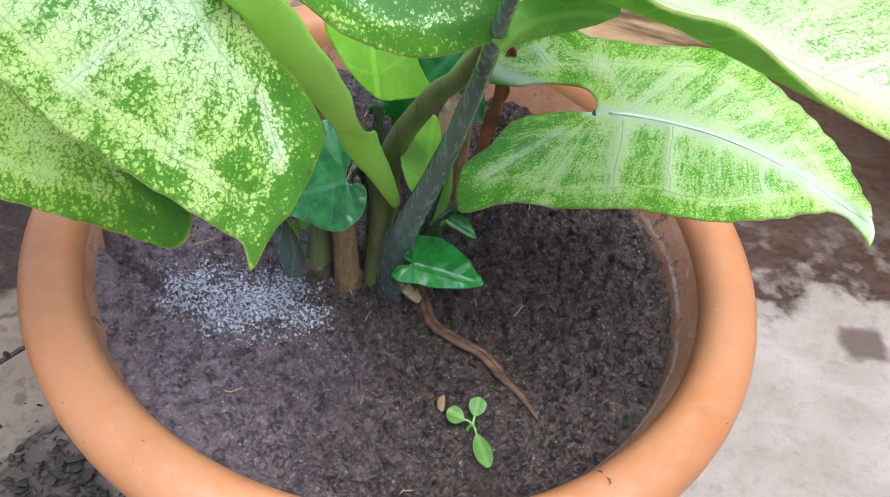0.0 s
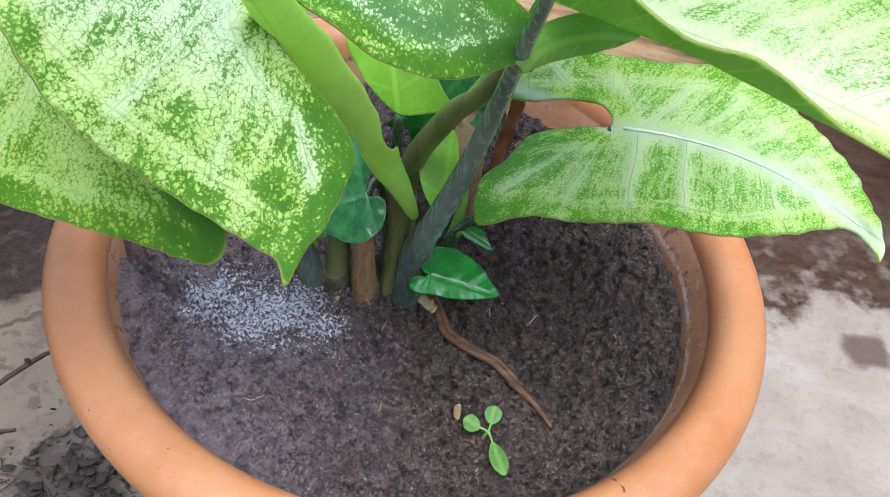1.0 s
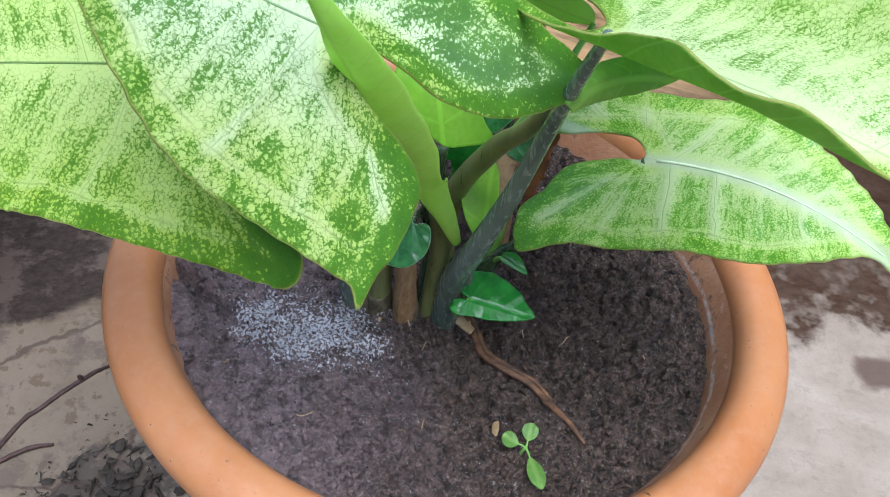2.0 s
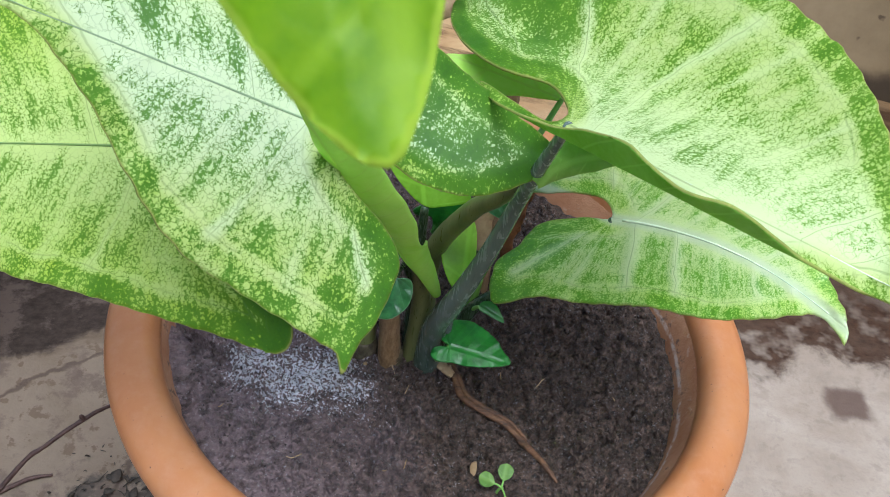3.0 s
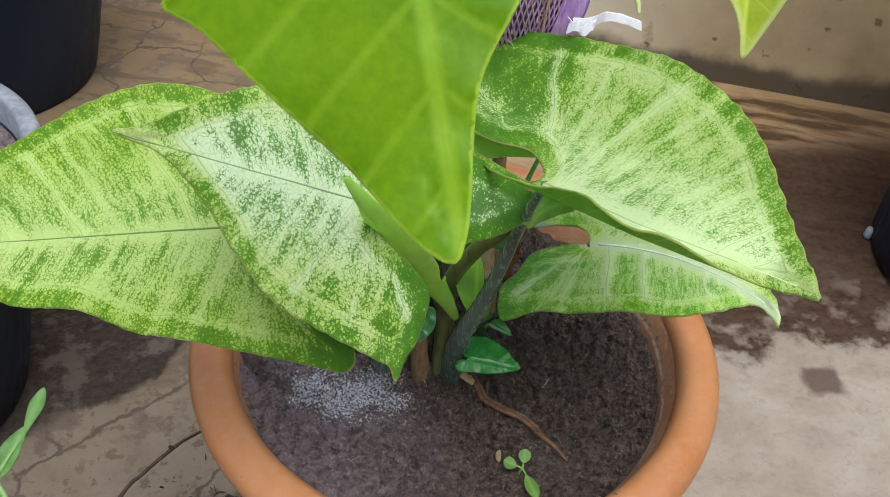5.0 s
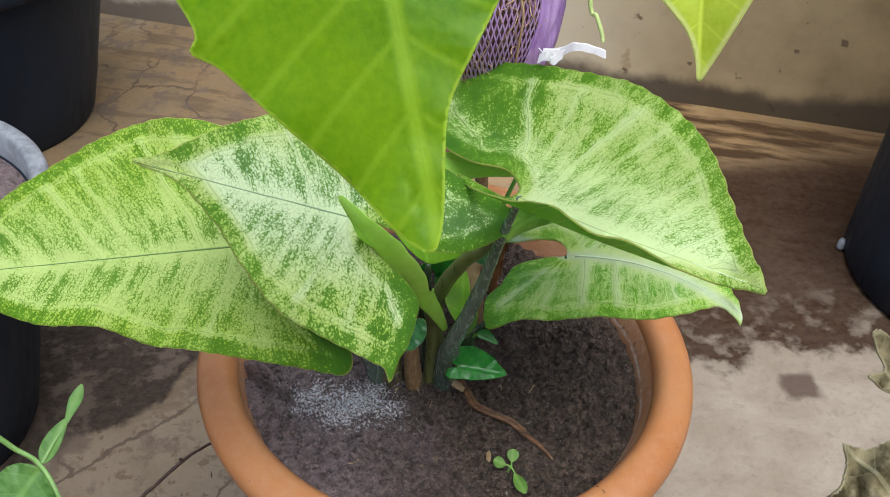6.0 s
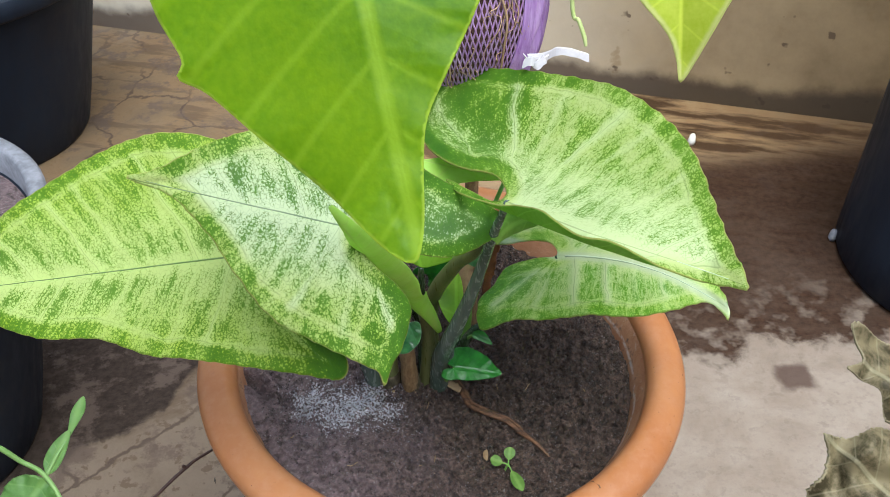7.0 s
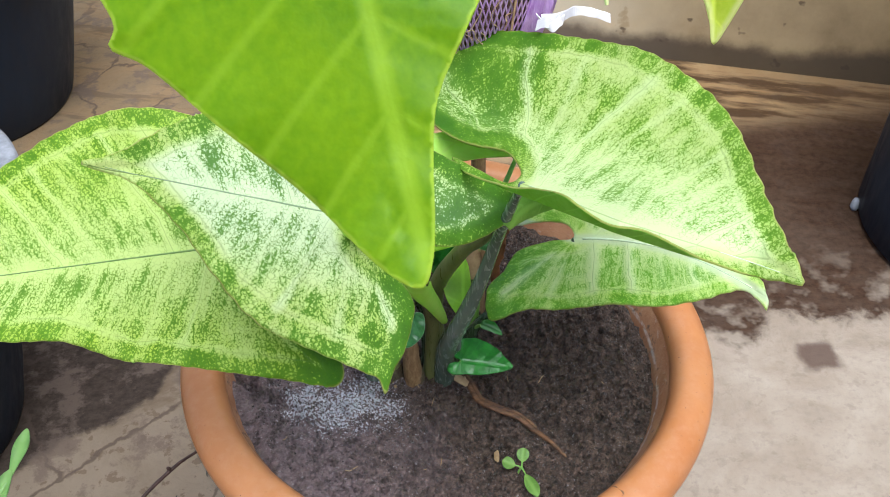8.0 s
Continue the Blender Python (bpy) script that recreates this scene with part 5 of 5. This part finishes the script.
sprout = thing("seedling", (0.028, -0.079, soil_height(0.028, -0.079)), "small three-leaved green weed seedling growing from the soil", "seedling")
sz = soil_height(0.028, -0.079)
part("stem", tube("stem", [(0.028, -0.079, sz - 0.003), (0.029, -0.080, sz + 0.003), (0.0305, -0.0805, sz + 0.005)], [0.0007, 0.0006, 0.0006], M_STEM_GREEN, 8, 6), sprout)
for tip, out in (((0.032, -0.073, sz + 0.010), [(9, 0), (7, 4), (3, 4), (0, 1), (0, -1), (3, -4), (7, -4)]), ((0.0205, -0.078, sz + 0.009), [(9, 0), (7, 4), (3, 4), (0, 1), (0, -1), (3, -4), (7, -4)]), ((0.034, -0.094, sz + 0.005), [(18, 0), (13, 4), (6, 4), (0, 1), (0, -1), (6, -4), (13, -4)])):
    d = Vector(tip) - Vector((0.030, -0.0805, sz + 0.005))
    st = Vector((0.030, -0.0805, sz + 0.005)) + d * 0.35
    part("leafstalk", tube("leafstalk", [(0.030, -0.0805, sz + 0.005), tuple(st - d * 0.15 + Vector((0, 0, 0.0005))), tuple(st)], [0.0005, 0.0004, 0.0004], M_STEM_GREEN, 6, 5), sprout)
    add_leaf(sprout, [(x * 0.8, y * 0.75) for x, y in out], st, d, (0.0, -0.3, 0.95), [M_SPROUT, M_SPROUT], bend=(-4, 0, 8), rings=10, around=48, vein_gap=0.004, thick=0.0005)
husk = thing("seed_husk", (0.0185, -0.069, soil_height(0.0185, -0.069)), "withered tan seed leaf standing beside the seedling", "dry leaf")
add_leaf(husk, [(7, 0), (5, 2), (0, 1), (0, -1), (4, -1)], (0.0185, -0.070, soil_height(0.0185, -0.07)), (0.1, 0.3, 0.9), (0, -0.9, 0.3), [M_HUSK, M_HUSK], bend=(20, 0, -80), rings=8, around=30)


def straws(count, seed):
    rng = random.Random(seed)
    out = []
    for _ in range(count):
        r, a = 0.112 * math.sqrt(rng.random()), rng.random() * 6.283
        x, y = r * math.cos(a), r * math.sin(a)
        b, l = rng.random() * 6.283, 0.003 + 0.009 * rng.random() ** 2
        p = []
        for k in range(4):
            xx, yy = x + math.cos(b) * l * (k / 3 - 0.5), y + math.sin(b + 0.2 * k) * l * (k / 3 - 0.5)
            p.append(Vector((xx, yy, soil_height(xx, yy) + 0.0007 + 0.001 * rng.random())))
        out.append(tube_data(p, [0.00018, 0.0003, 0.0002], 5))
    return out


tagged(new("straw_bits", joined("straw_bits", straws(22, 8), M_HUSK)), "short dry straw bits strewn over the soil", "straw", kind="stuff")

# ---- the moss pole with its climbing vine ----
pole = thing("moss_pole", (0.026, 0.055, 0.222), "moss pole of brown coir wrapped in purple plastic net", "plant support")
PX, PY = 0.026, 0.055
bag = [(r * 1.12, 0.404 + (z - 0.404) * 1.05 - 0.012) for r, z in ((0.0, 0.404), (0.010, 0.405), (0.020, 0.411), (0.026, 0.422), (0.031, 0.437), (0.034, 0.455), (0.0355, 0.478), (0.036, 0.51), (0.0355, 0.56), (0.035, 0.62), (0.034, 0.70), (0.028, 0.725), (0.0, 0.73))]


def bag_point(h, a, grow=0.0):
    r = float(np.interp(h, [z for _, z in bag], [q for q, _ in bag])) + grow
    r *= 1 + 0.06 * noise.noise((math.cos(a) * 1.6, math.sin(a) * 1.6, h * 22))
    return Vector((PX + r * math.cos(a), PY + r * math.sin(a), h))


def bag_core():
    hs = [0.3925, 0.394, 0.399, 0.406] + list(np.linspace(0.413, 0.730, 40))
    segs = 48
    verts, faces = [], []
    for h in hs:
        for k in range(segs):
            a = 2 * math.pi * k / segs
            verts.append(bag_point(h, a, -0.0012 + 0.0012 * noise.noise((math.cos(a) * 9, math.sin(a) * 9, h * 240))))
    for i in range(len(hs) - 1):
        for k in range(segs):
            a, b = i * segs + k, i * segs + (k + 1) % segs
            faces.append((a, b, b + segs, a + segs))
    faces += [tuple(range(segs - 1, -1, -1)), tuple((len(hs) - 1) * segs + k for k in range(segs))]
    return mesh_from("coir_core", verts, faces, M_COIR)


part("coir_core", bag_core(), pole, "brown coir filling")
net = []
for s in (1, -1):
    for k in range(84):
        pts = []
        for j in range(46):
            h = 0.394 + 0.335 * j / 45
            a = 2 * math.pi * k / 84 + s * 2.3 * j / 45
            pts.append(bag_point(h, a, 0.0008))
        net.append(tube_data(pts, [0.00052], 4, cap=False))
part("net", joined("net", net, M_NET), pole, "purple plastic net")
def film(a0, a1, seed):
    """Bunched net: a rippled film over one side of the pole."""
    v, f = [], []
    rows, cols = 60, 44
    for i in range(rows):
        h = 0.396 + 0.325 * i / (rows - 1)
        for k in range(cols):
            a = a0 + (a1 - a0) * k / (cols - 1) + 0.05 * math.sin(h * 70 + seed)
            edge = min(k, cols - 1 - k) / 6.0
            rip = 0.0011 * math.sin(a * 46 + 9 * noise.noise((a * 3, h * 20, seed))) + 0.0012 * noise.noise((a * 14, h * 16, seed))
            v.append(bag_point(h, a, 0.0016 + min(1.0, edge) * (0.0014 + rip)))
    for i in range(rows - 1):
        for k in range(cols - 1):
            o = i * cols + k
            f.append((o, o + 1, o + 1 + cols, o + cols))
    return v, f


for a0, a1, sd0 in ((-1.0, 0.75, 1), (-3.9, -2.45, 4)):
    fo = part("net_fold", joined("net_fold", [film(a0, a1, sd0)], M_NETFOLD), pole, "bunched folds of purple net")
    so = fo.modifiers.new("thickness", "SOLIDIFY")
    so.thickness = 0.0004
fib = []
rng = random.Random(21)
for k in range(30):
    a, h = -math.pi / 2 + (rng.random() - 0.5) * 2.6, 0.41 + 0.13 * rng.random()
    pts = []
    for j in range(7):
        pts.append(bag_point(h, a, 0.0018 + 0.003 * rng.random() * (j == 3)))
        a += (rng.random() - 0.5) * 0.28
        h -= 0.001 + 0.009 * rng.random()
        h = max(h, 0.395)
    fib.append(tube_data(catmull(pts, 4), [0.0002, 0.0003, 0.00015], 5))
for a, h in ((-1.85, 0.50), (-1.35, 0.47)):
    pts = [bag_point(h - 0.017 * j, a + (0.06 * j + 0.05 * math.sin(j * 1.7)) * (1 if a > -1.5 else -0.6), 0.0026) for j in range(6)]
    fib.append(tube_data(catmull(pts, 6), [0.0007, 0.0006, 0.0004], 7))
tagged(part("root_fibre", joined("root_fibre", fib, M_FIBRE), pole, "pale brown aerial roots"), kind="stuff")
part("stick", tube("stick", [(0.022, 0.040, 0.205), (0.024, 0.05, 0.30), (PX, PY, 0.408), (PX, PY, 0.43)], [0.0045, 0.0042, 0.0042, 0.004], M_STEM_BROWN, 12, 10), pole, "brown wooden stick")

strip = thing("plastic_strip", (0.06, 0.006, 0.432), "white plastic tie strip knotted to the moss pole", "tie")


def ribbon(pts, width, up):
    path = catmull(pts, 8)
    v, f = [], []
    w = Vector(up).normalized() * width / 2
    for i, p in enumerate(path):
        tw = w * (1.0 + 0.07 * math.sin(i * 0.9))
        v += [p - tw, p + tw, p + tw + Vector((0, 0.0007, 0.0004)), p - tw + Vector((0, 0.0007, 0.0004))]
    for i in range(len(path) - 1):
        o = 4 * i
        for a, b in ((0, 1), (1, 2), (2, 3), (3, 0)):
            f.append((o + a, o + b, o + 4 + b, o + 4 + a))
    n = 4 * (len(path) - 1)
    f += [(3, 2, 1, 0), (n, n + 1, n + 2, n + 3)]
    return v, f


TIE = pose(0.0, 0.004, 0.0035)
part("tail", joined("tail", [ribbon([(0.049, 0.002, 0.432), (0.058, 0.002, 0.4325), (0.064, 0.000, 0.436), (0.072, -0.001, 0.435), (0.080, -0.003, 0.4325)], 0.0036, (0, 0.5, 0.85))], M_RIBBON, False), strip, "", TIE)
part("knot", joined("knot", [ribbon([(0.046, -0.002, 0.431), (0.050, -0.004, 0.4335), (0.054, -0.003, 0.4315), (0.059, 0.0, 0.432)], 0.0042, (0.3, 0.4, 0.85)), ribbon([(0.047, 0.0, 0.434), (0.052, -0.005, 0.431), (0.057, -0.003, 0.434)], 0.0038, (-0.4, 0.4, 0.8))], M_RIBBON, False), strip, "", TIE)
part("loose_end", joined("loose_end", [ribbon([(-0.012, 0.040, 0.425), (-0.010, 0.036, 0.414), (-0.006, 0.034, 0.404), (-0.004, 0.036, 0.396)], 0.0055, (0.9, -0.3, 0.2)), ribbon([(-0.012, 0.034, 0.384), (-0.006, 0.030, 0.386), (0.001, 0.030, 0.385)], 0.0040, (0.1, 0.4, 0.9))], M_RIBBON, False), strip, "crumpled white end of the strip")

vine = thing("climbing_vine", (PX, PY, 0.60), "climbing vine on the moss pole with hanging bright yellow-green leaves", "plant")
FRONT = [(103, -2), (98, -8), (83, -18), (68, -30), (55, -40), (50, -46), (46, -44), (34, -48), (20, -49), (6, -43), (-6, -29), (-12, -12), (-1, 0), (-7, 10), (-5, 21), (6, 31), (22, 36), (36, 33), (50, 24), (62, 15), (72, 8), (82, 5), (92, 3), (99, 1)]
add_leaf(vine, FRONT, (-0.0390, -0.2315, 0.6229), (0.140, -0.613, -0.778), (-0.038, -0.788, 0.614), [M_FRONT, M_FRONT], "large yellow-green leaf hanging close in front", bend=(-0.5, 0, -1.2), wave=0.001, waves=5, rings=40, around=220, vein_gap=0.016, seed=17, fold=-0.16,
         shape=lambda U, V: 26.0 * np.maximum(V - 0.002, 0) ** 2 * np.clip((U - 0.055) / 0.02, 0, 1))
HANG = [(93, 0), (81, -2), (68, -7), (51, -21), (40, -28), (23, -33), (4, -29), (-6, -15), (0, 0), (-4, 17), (10, 34), (26, 38), (42, 32), (53, 24), (69, 15), (83, 7)]
add_leaf(vine, HANG, (0.1281, 0.0274, 0.5103), (-0.049, -0.473, -0.880), (-0.283, -0.838, 0.466), [M_YELLOW, M_YELLOW], "pointed yellow-green hanging leaf", bend=(-0.5, 0, 2.0), fold=0.45, rings=26, around=140, vein_gap=0.018, seed=19)
part("vine_stem", tube("vine_stem", [(PX + 0.03, PY - 0.015, 0.56), (PX + 0.03, PY - 0.02, 0.64), (PX + 0.01, PY - 0.03, 0.70), (0.02, -0.03, 0.735)], [0.0035, 0.0035, 0.003, 0.002], M_STEM_GREEN), vine)
part("leafstalk", tube("leafstalk", [(0.02, -0.03, 0.735), (0.0, -0.09, 0.745), (-0.03, -0.17, 0.70), (-0.0390, -0.2315, 0.6225)], [0.0025, 0.0022, 0.002, 0.0014], M_STEM_GREEN), vine)
part("leafstalk", tube("leafstalk", [(PX + 0.03, PY - 0.02, 0.64), (0.09, 0.01, 0.62), (0.12, 0.025, 0.56), (0.1281, 0.0274, 0.510)], [0.0022, 0.002, 0.0018, 0.0012], M_STEM_GREEN), vine)
part("tendril", tube("tendril", [(0.070, 0.024, 0.54), (0.073, 0.018, 0.461), (0.076, 0.012, 0.452), (0.0785, 0.008, 0.4445), (0.079, 0.006, 0.4405)], [0.0014, 0.0012, 0.0011, 0.0012, 0.0008], M_STEM_PALE), vine, "thin pale yellow-green tendril")
part("tendril", tube("tendril", [(PX + 0.03, PY - 0.015, 0.58), (0.062, 0.018, 0.565), (0.070, 0.024, 0.54)], [0.0018, 0.0017, 0.0016], M_STEM_GREEN), vine)

withered = thing("withered_leaf", (-0.006, 0.045, 0.45), "withered olive-brown leaf hanging at the moss pole", "dry leaf")
add_leaf(withered, [(72, 0), (61, -13), (49, -19), (37, -17), (25, -15), (7, -11), (0, 0), (17, 5), (35, 2), (53, 2)], (-0.0064, 0.040, 0.4689), (-0.155, -0.436, -0.887), (-0.024, -0.896, 0.444), [M_OLIVE, M_OLIVE], bend=(2, 0, -14), wave=0.002, rings=20, around=90)
add_leaf(withered, [(26, 0), (18, 6), (4, 4), (0, 0), (6, -4), (20, -5)], (-0.003, 0.012, 0.418), (-0.9, -0.2, -0.3), (0, -0.8, 0.6), [M_RUST, M_RUST], "curled rusty scrap", name="leaf_scrap", bend=(14, 0, -30), wave=0.002, rings=10, around=40)
add_leaf(withered, [(34, 0), (26, 6), (14, 8), (3, 5), (0, 0), (4, -5), (15, -6), (27, -4)], (0.000, 0.028, 0.392), (-0.93, -0.15, 0.10), (0.1, -0.7, 0.7), [M_HUSK, M_HUSK], "curled tan scrap of dry leaf", name="leaf_scrap", bend=(-9, 0, -40), wave=0.0015, rings=12, around=50)
part("leafstalk", tube("leafstalk", [(-0.0064, 0.040, 0.4689), (0.004, 0.034, 0.49), (0.006, 0.024, 0.51)], [0.001, 0.0014, 0.0016], M_STEM_BROWN), withered)

# ---- neighbouring pots and plants ----


def nursery_pot(at, top, foot, height, label, rim_mat):
    p = thing("nursery_pot", (at[0], at[1], 0), label, "flower pot", "black pots on the terrace")
    m = pose(at[0], at[1], 0)
    k = height
    part("body", lathe("body", [(0, 0.004), (foot * 0.97, 0.0), (foot, 0.006)] + [(foot + (top - foot) * s, k * s) for s in (0.2, 0.4, 0.6, 0.8, 0.93)] + [(top - 0.006, k * 0.93), (top - 0.010, k - 0.03), (0.0, k - 0.03)], M_BLACK, 80), p, "black plastic wall", m)
    part("rim", lathe("rim", [(top - 0.009, k - 0.03), (top - 0.008, k - 0.002), (top - 0.005, k), (top + 0.004, k), (top + 0.007, k - 0.003), (top + 0.007, k - 0.022), (top + 0.004, k - 0.026), (top - 0.002, k - 0.026)], rim_mat, 80), p, "", m)
    part("soil_fill", lathe("soil_fill", [(0, k - 0.024), (top * 0.5, k - 0.022), (top - 0.0105, k - 0.027)], M_SOIL, 60), p, "dark soil", m)
    return p


nursery_pot((-0.535, 0.745), 0.190, 0.135, 0.238, "black plastic nursery pot standing near the terrace wall", M_BLACK)
nursery_pot((-0.462, 0.20), 0.165, 0.115, 0.225, "black plastic nursery pot with a dusty whitish rim", M_DUST)
nursery_pot((0.605, 0.330), 0.140, 0.160, 0.25, "black plastic nursery pot on the damp side of the terrace", M_BLACK)

dry = thing("dried_plant", (0.26, -0.22, 0.0), "dried-up plant with curled papery olive-brown leaves", "dry plant")
add_leaf(dry, [(28, -11), (31, -8), (25, -4), (20, 0), (23, 6), (19, 6), (10, 5), (2, 12), (-2, 1), (9, -14)], (0.1511, -0.2289, 0.4147), (-0.660, 0.723, 0.204), (-0.303, -0.505, 0.808), [M_PAPER, M_PAPER], "curled papery dried leaf", bend=(10, 0, -14), wave=0.0, waves=9, rings=30, around=140, seed=31, rough_edge=0.012, crumple=0.016, vein_gap=0.009)
add_leaf(dry, [(35, 0), (31, 3), (27, 10), (26, 20), (9, 17), (-2, 0), (11, -16), (23, -17), (29, -6)], (0.1405, -0.2600, 0.3922), (-0.593, 0.764, 0.255), (-0.303, -0.505, 0.808), [M_PAPER, M_PAPER], "curled papery dried leaf", bend=(6, 0, -10), wave=0.0, waves=9, rings=30, around=140, seed=33, rough_edge=0.012, crumple=0.016, vein_gap=0.009)
part("stem", tube("stem", [(0.26, -0.22, 0.0), (0.25, -0.23, 0.2), (0.22, -0.235, 0.36), (0.19, -0.235, 0.41), (0.1511, -0.2289, 0.4147)], [0.004, 0.0035, 0.003, 0.002, 0.001], M_TWIG), dry)
part("stem", tube("stem", [(0.22, -0.235, 0.36), (0.18, -0.25, 0.38), (0.1405, -0.26, 0.392)], [0.0025, 0.002, 0.001], M_TWIG), dry)

sprig = thing("pea_sprig", (-0.26, -0.22, 0.0), "slender light green sprig with small leaves", "plant")
part("stem", tube("stem", [(-0.26, -0.22, 0.0), (-0.24, -0.22, 0.25), (-0.21, -0.232, 0.42), (-0.165, -0.242, 0.444), (-0.150, -0.244, 0.435), (-0.144, -0.246, 0.430), (-0.139, -0.252, 0.423), (-0.136, -0.258, 0.41)], [0.0015, 0.0014, 0.0012, 0.0010, 0.0008, 0.0008, 0.0007, 0.0004], M_SPRIG_STEM), sprig)
add_leaf(sprig, [(15, 0), (9, 3), (3, 3), (0, 0), (3, -2), (9, -2)], (-0.1435, -0.2455, 0.4305), (0.45, 0.75, 0.5), (-0.1, -0.8, 0.6), [M_SPRIG, M_SPRIG], bend=(3, 0, -9), thick=0.0004, rings=12, around=50, vein_gap=0.005)
add_leaf(sprig, [(14, 0), (9, 2), (3, 1), (0, 0), (4, -1), (10, -2)], (-0.1375, -0.2365, 0.4365), (0.35, 0.75, 0.55), (-0.1, -0.8, 0.6), [M_SPRIG, M_SPRIG], bend=(3, 0, -12), thick=0.0004, rings=12, around=50, vein_gap=0.005)
add_leaf(sprig, [(20, 0), (14, 8), (5, 9), (0, 0), (4, -8), (13, -9)], (-0.1445, -0.2465, 0.4295), (-0.55, -0.5, -0.6), (0.0, -0.7, 0.7), [M_SPRIG, M_SPRIG], bend=(3, 0, -10), thick=0.0004, wave=0.001, rings=14, around=60, vein_gap=0.006)
part("tendril", tube("tendril", [(-0.1435, -0.2455, 0.4305), (-0.1405, -0.241, 0.434), (-0.1375, -0.2365, 0.4365)], [0.0006, 0.0005, 0.0004], M_SPRIG_STEM), sprig)

twig = thing("dry_branch", (-0.30, -0.15, 0.0), "thin dark dry branch leaning against the flower pot", "twig")
part("branch", tube("branch", [(-0.126, 0.012, 0.176), (-0.156, -0.011, 0.178), (-0.167, -0.019, 0.176), (-0.184, -0.031, 0.168), (-0.200, -0.042, 0.155), (-0.27, -0.10, 0.075), (-0.33, -0.15, 0.002)], [0.0007, 0.0009, 0.0012, 0.0011, 0.0013, 0.0016, 0.0018], M_TWIG, 8, 8, 1.0, 0.12, 3), twig)
part("bud", tube("bud", [(-0.167, -0.019, 0.176), (-0.168, -0.0195, 0.1785), (-0.1685, -0.020, 0.1795)], [0.0014, 0.0012, 0.0004], M_TWIG, 8, 4), twig)


def floor_twig(pts, r, seed):
    t = thing("floor_twig", (pts[0][0], pts[0][1], 0), "thin dry dark twig lying on the concrete floor", "twig", "twigs on the floor")
    part("twig", tube("twig", [(x, y, r) for x, y in pts], [r * 0.6, r, r * 0.9, r * 0.5], M_TWIG, 7, 8, 1.0, 0.15, seed), t)


floor_twig([(-0.235, 0.075), (-0.25, 0.070), (-0.268, 0.056), (-0.285, 0.045)], 0.0016, 1)
floor_twig([(-0.205, 0.03), (-0.222, 0.012), (-0.228, -0.01), (-0.25, -0.025)], 0.0014, 2)
floor_twig([(-0.16, -0.02), (-0.185, -0.012), (-0.21, -0.022), (-0.225, -0.045)], 0.0015, 3)
floor_twig([(-0.18, -0.04), (-0.20, -0.02), (-0.215, 0.02)], 0.0012, 4)


def litter(count, seed):
    """Bits of leaf litter on the floor beside the pot."""
    rng = random.Random(seed)
    out = []
    for _ in range(count):
        x, y = -0.192 + rng.gauss(0, 0.026), 0.030 + rng.gauss(0, 0.028)
        if math.hypot(x, y) < 0.125:
            continue
        s, b = 0.0012 + 0.007 * rng.random() ** 4, rng.random() * 6.28
        pts = [Vector((x + math.cos(b) * s * k, y + math.sin(b + 0.5 * k) * s * k, 0.001 + 0.002 * rng.random())) for k in (-1, 0, 1)]
        if rng.random() < 0.22:
            w = 0.0015 + 0.0035 * rng.random()
            out.append(tube_data(catmull([p + Vector((0, 0, 0.001 + 0.003 * rng.random())) for p in pts], 3), [0.0004, w, w * 0.8, 0.0004], 8, 0.16, 0.25, True, int(s * 1e6)))
        else:
            out.append(tube_data(pts, [0.0002, 0.0004 + 0.0006 * rng.random() ** 2, 0.0002], 5, 0.6, 0.4, True, int(s * 1e6)))
    return out


tagged(new("leaf_litter", joined("leaf_litter", litter(360, 12), M_LITTER)), "dark dry leaf litter on the concrete beside the pot", "litter", kind="stuff")


def pebble(at, size, mat, label, seed):
    x, y = at
    pts = [Vector((x, y, 0.0)), Vector((x, y + 0.1 * size, 0.3 * size)), Vector((x + 0.1 * size, y + 0.2 * size, 0.75 * size)), Vector((x + 0.15 * size, y + 0.25 * size, size))]
    return tagged(new("pebble", mesh_from("pebble", *tube_data(pts, [0.2 * size, 0.38 * size, 0.32 * size, 0.13 * size], 10, 1.0, 0.2, True, seed), mat)), label, "pebble")


pebble((0.452, 0.385), 0.013, M_DUST, "small pale pebble on the damp concrete floor", 2)
pebble((0.357, 0.595), 0.014, M_SHELL, "small white pebble on the stained floor near the wall", 5)
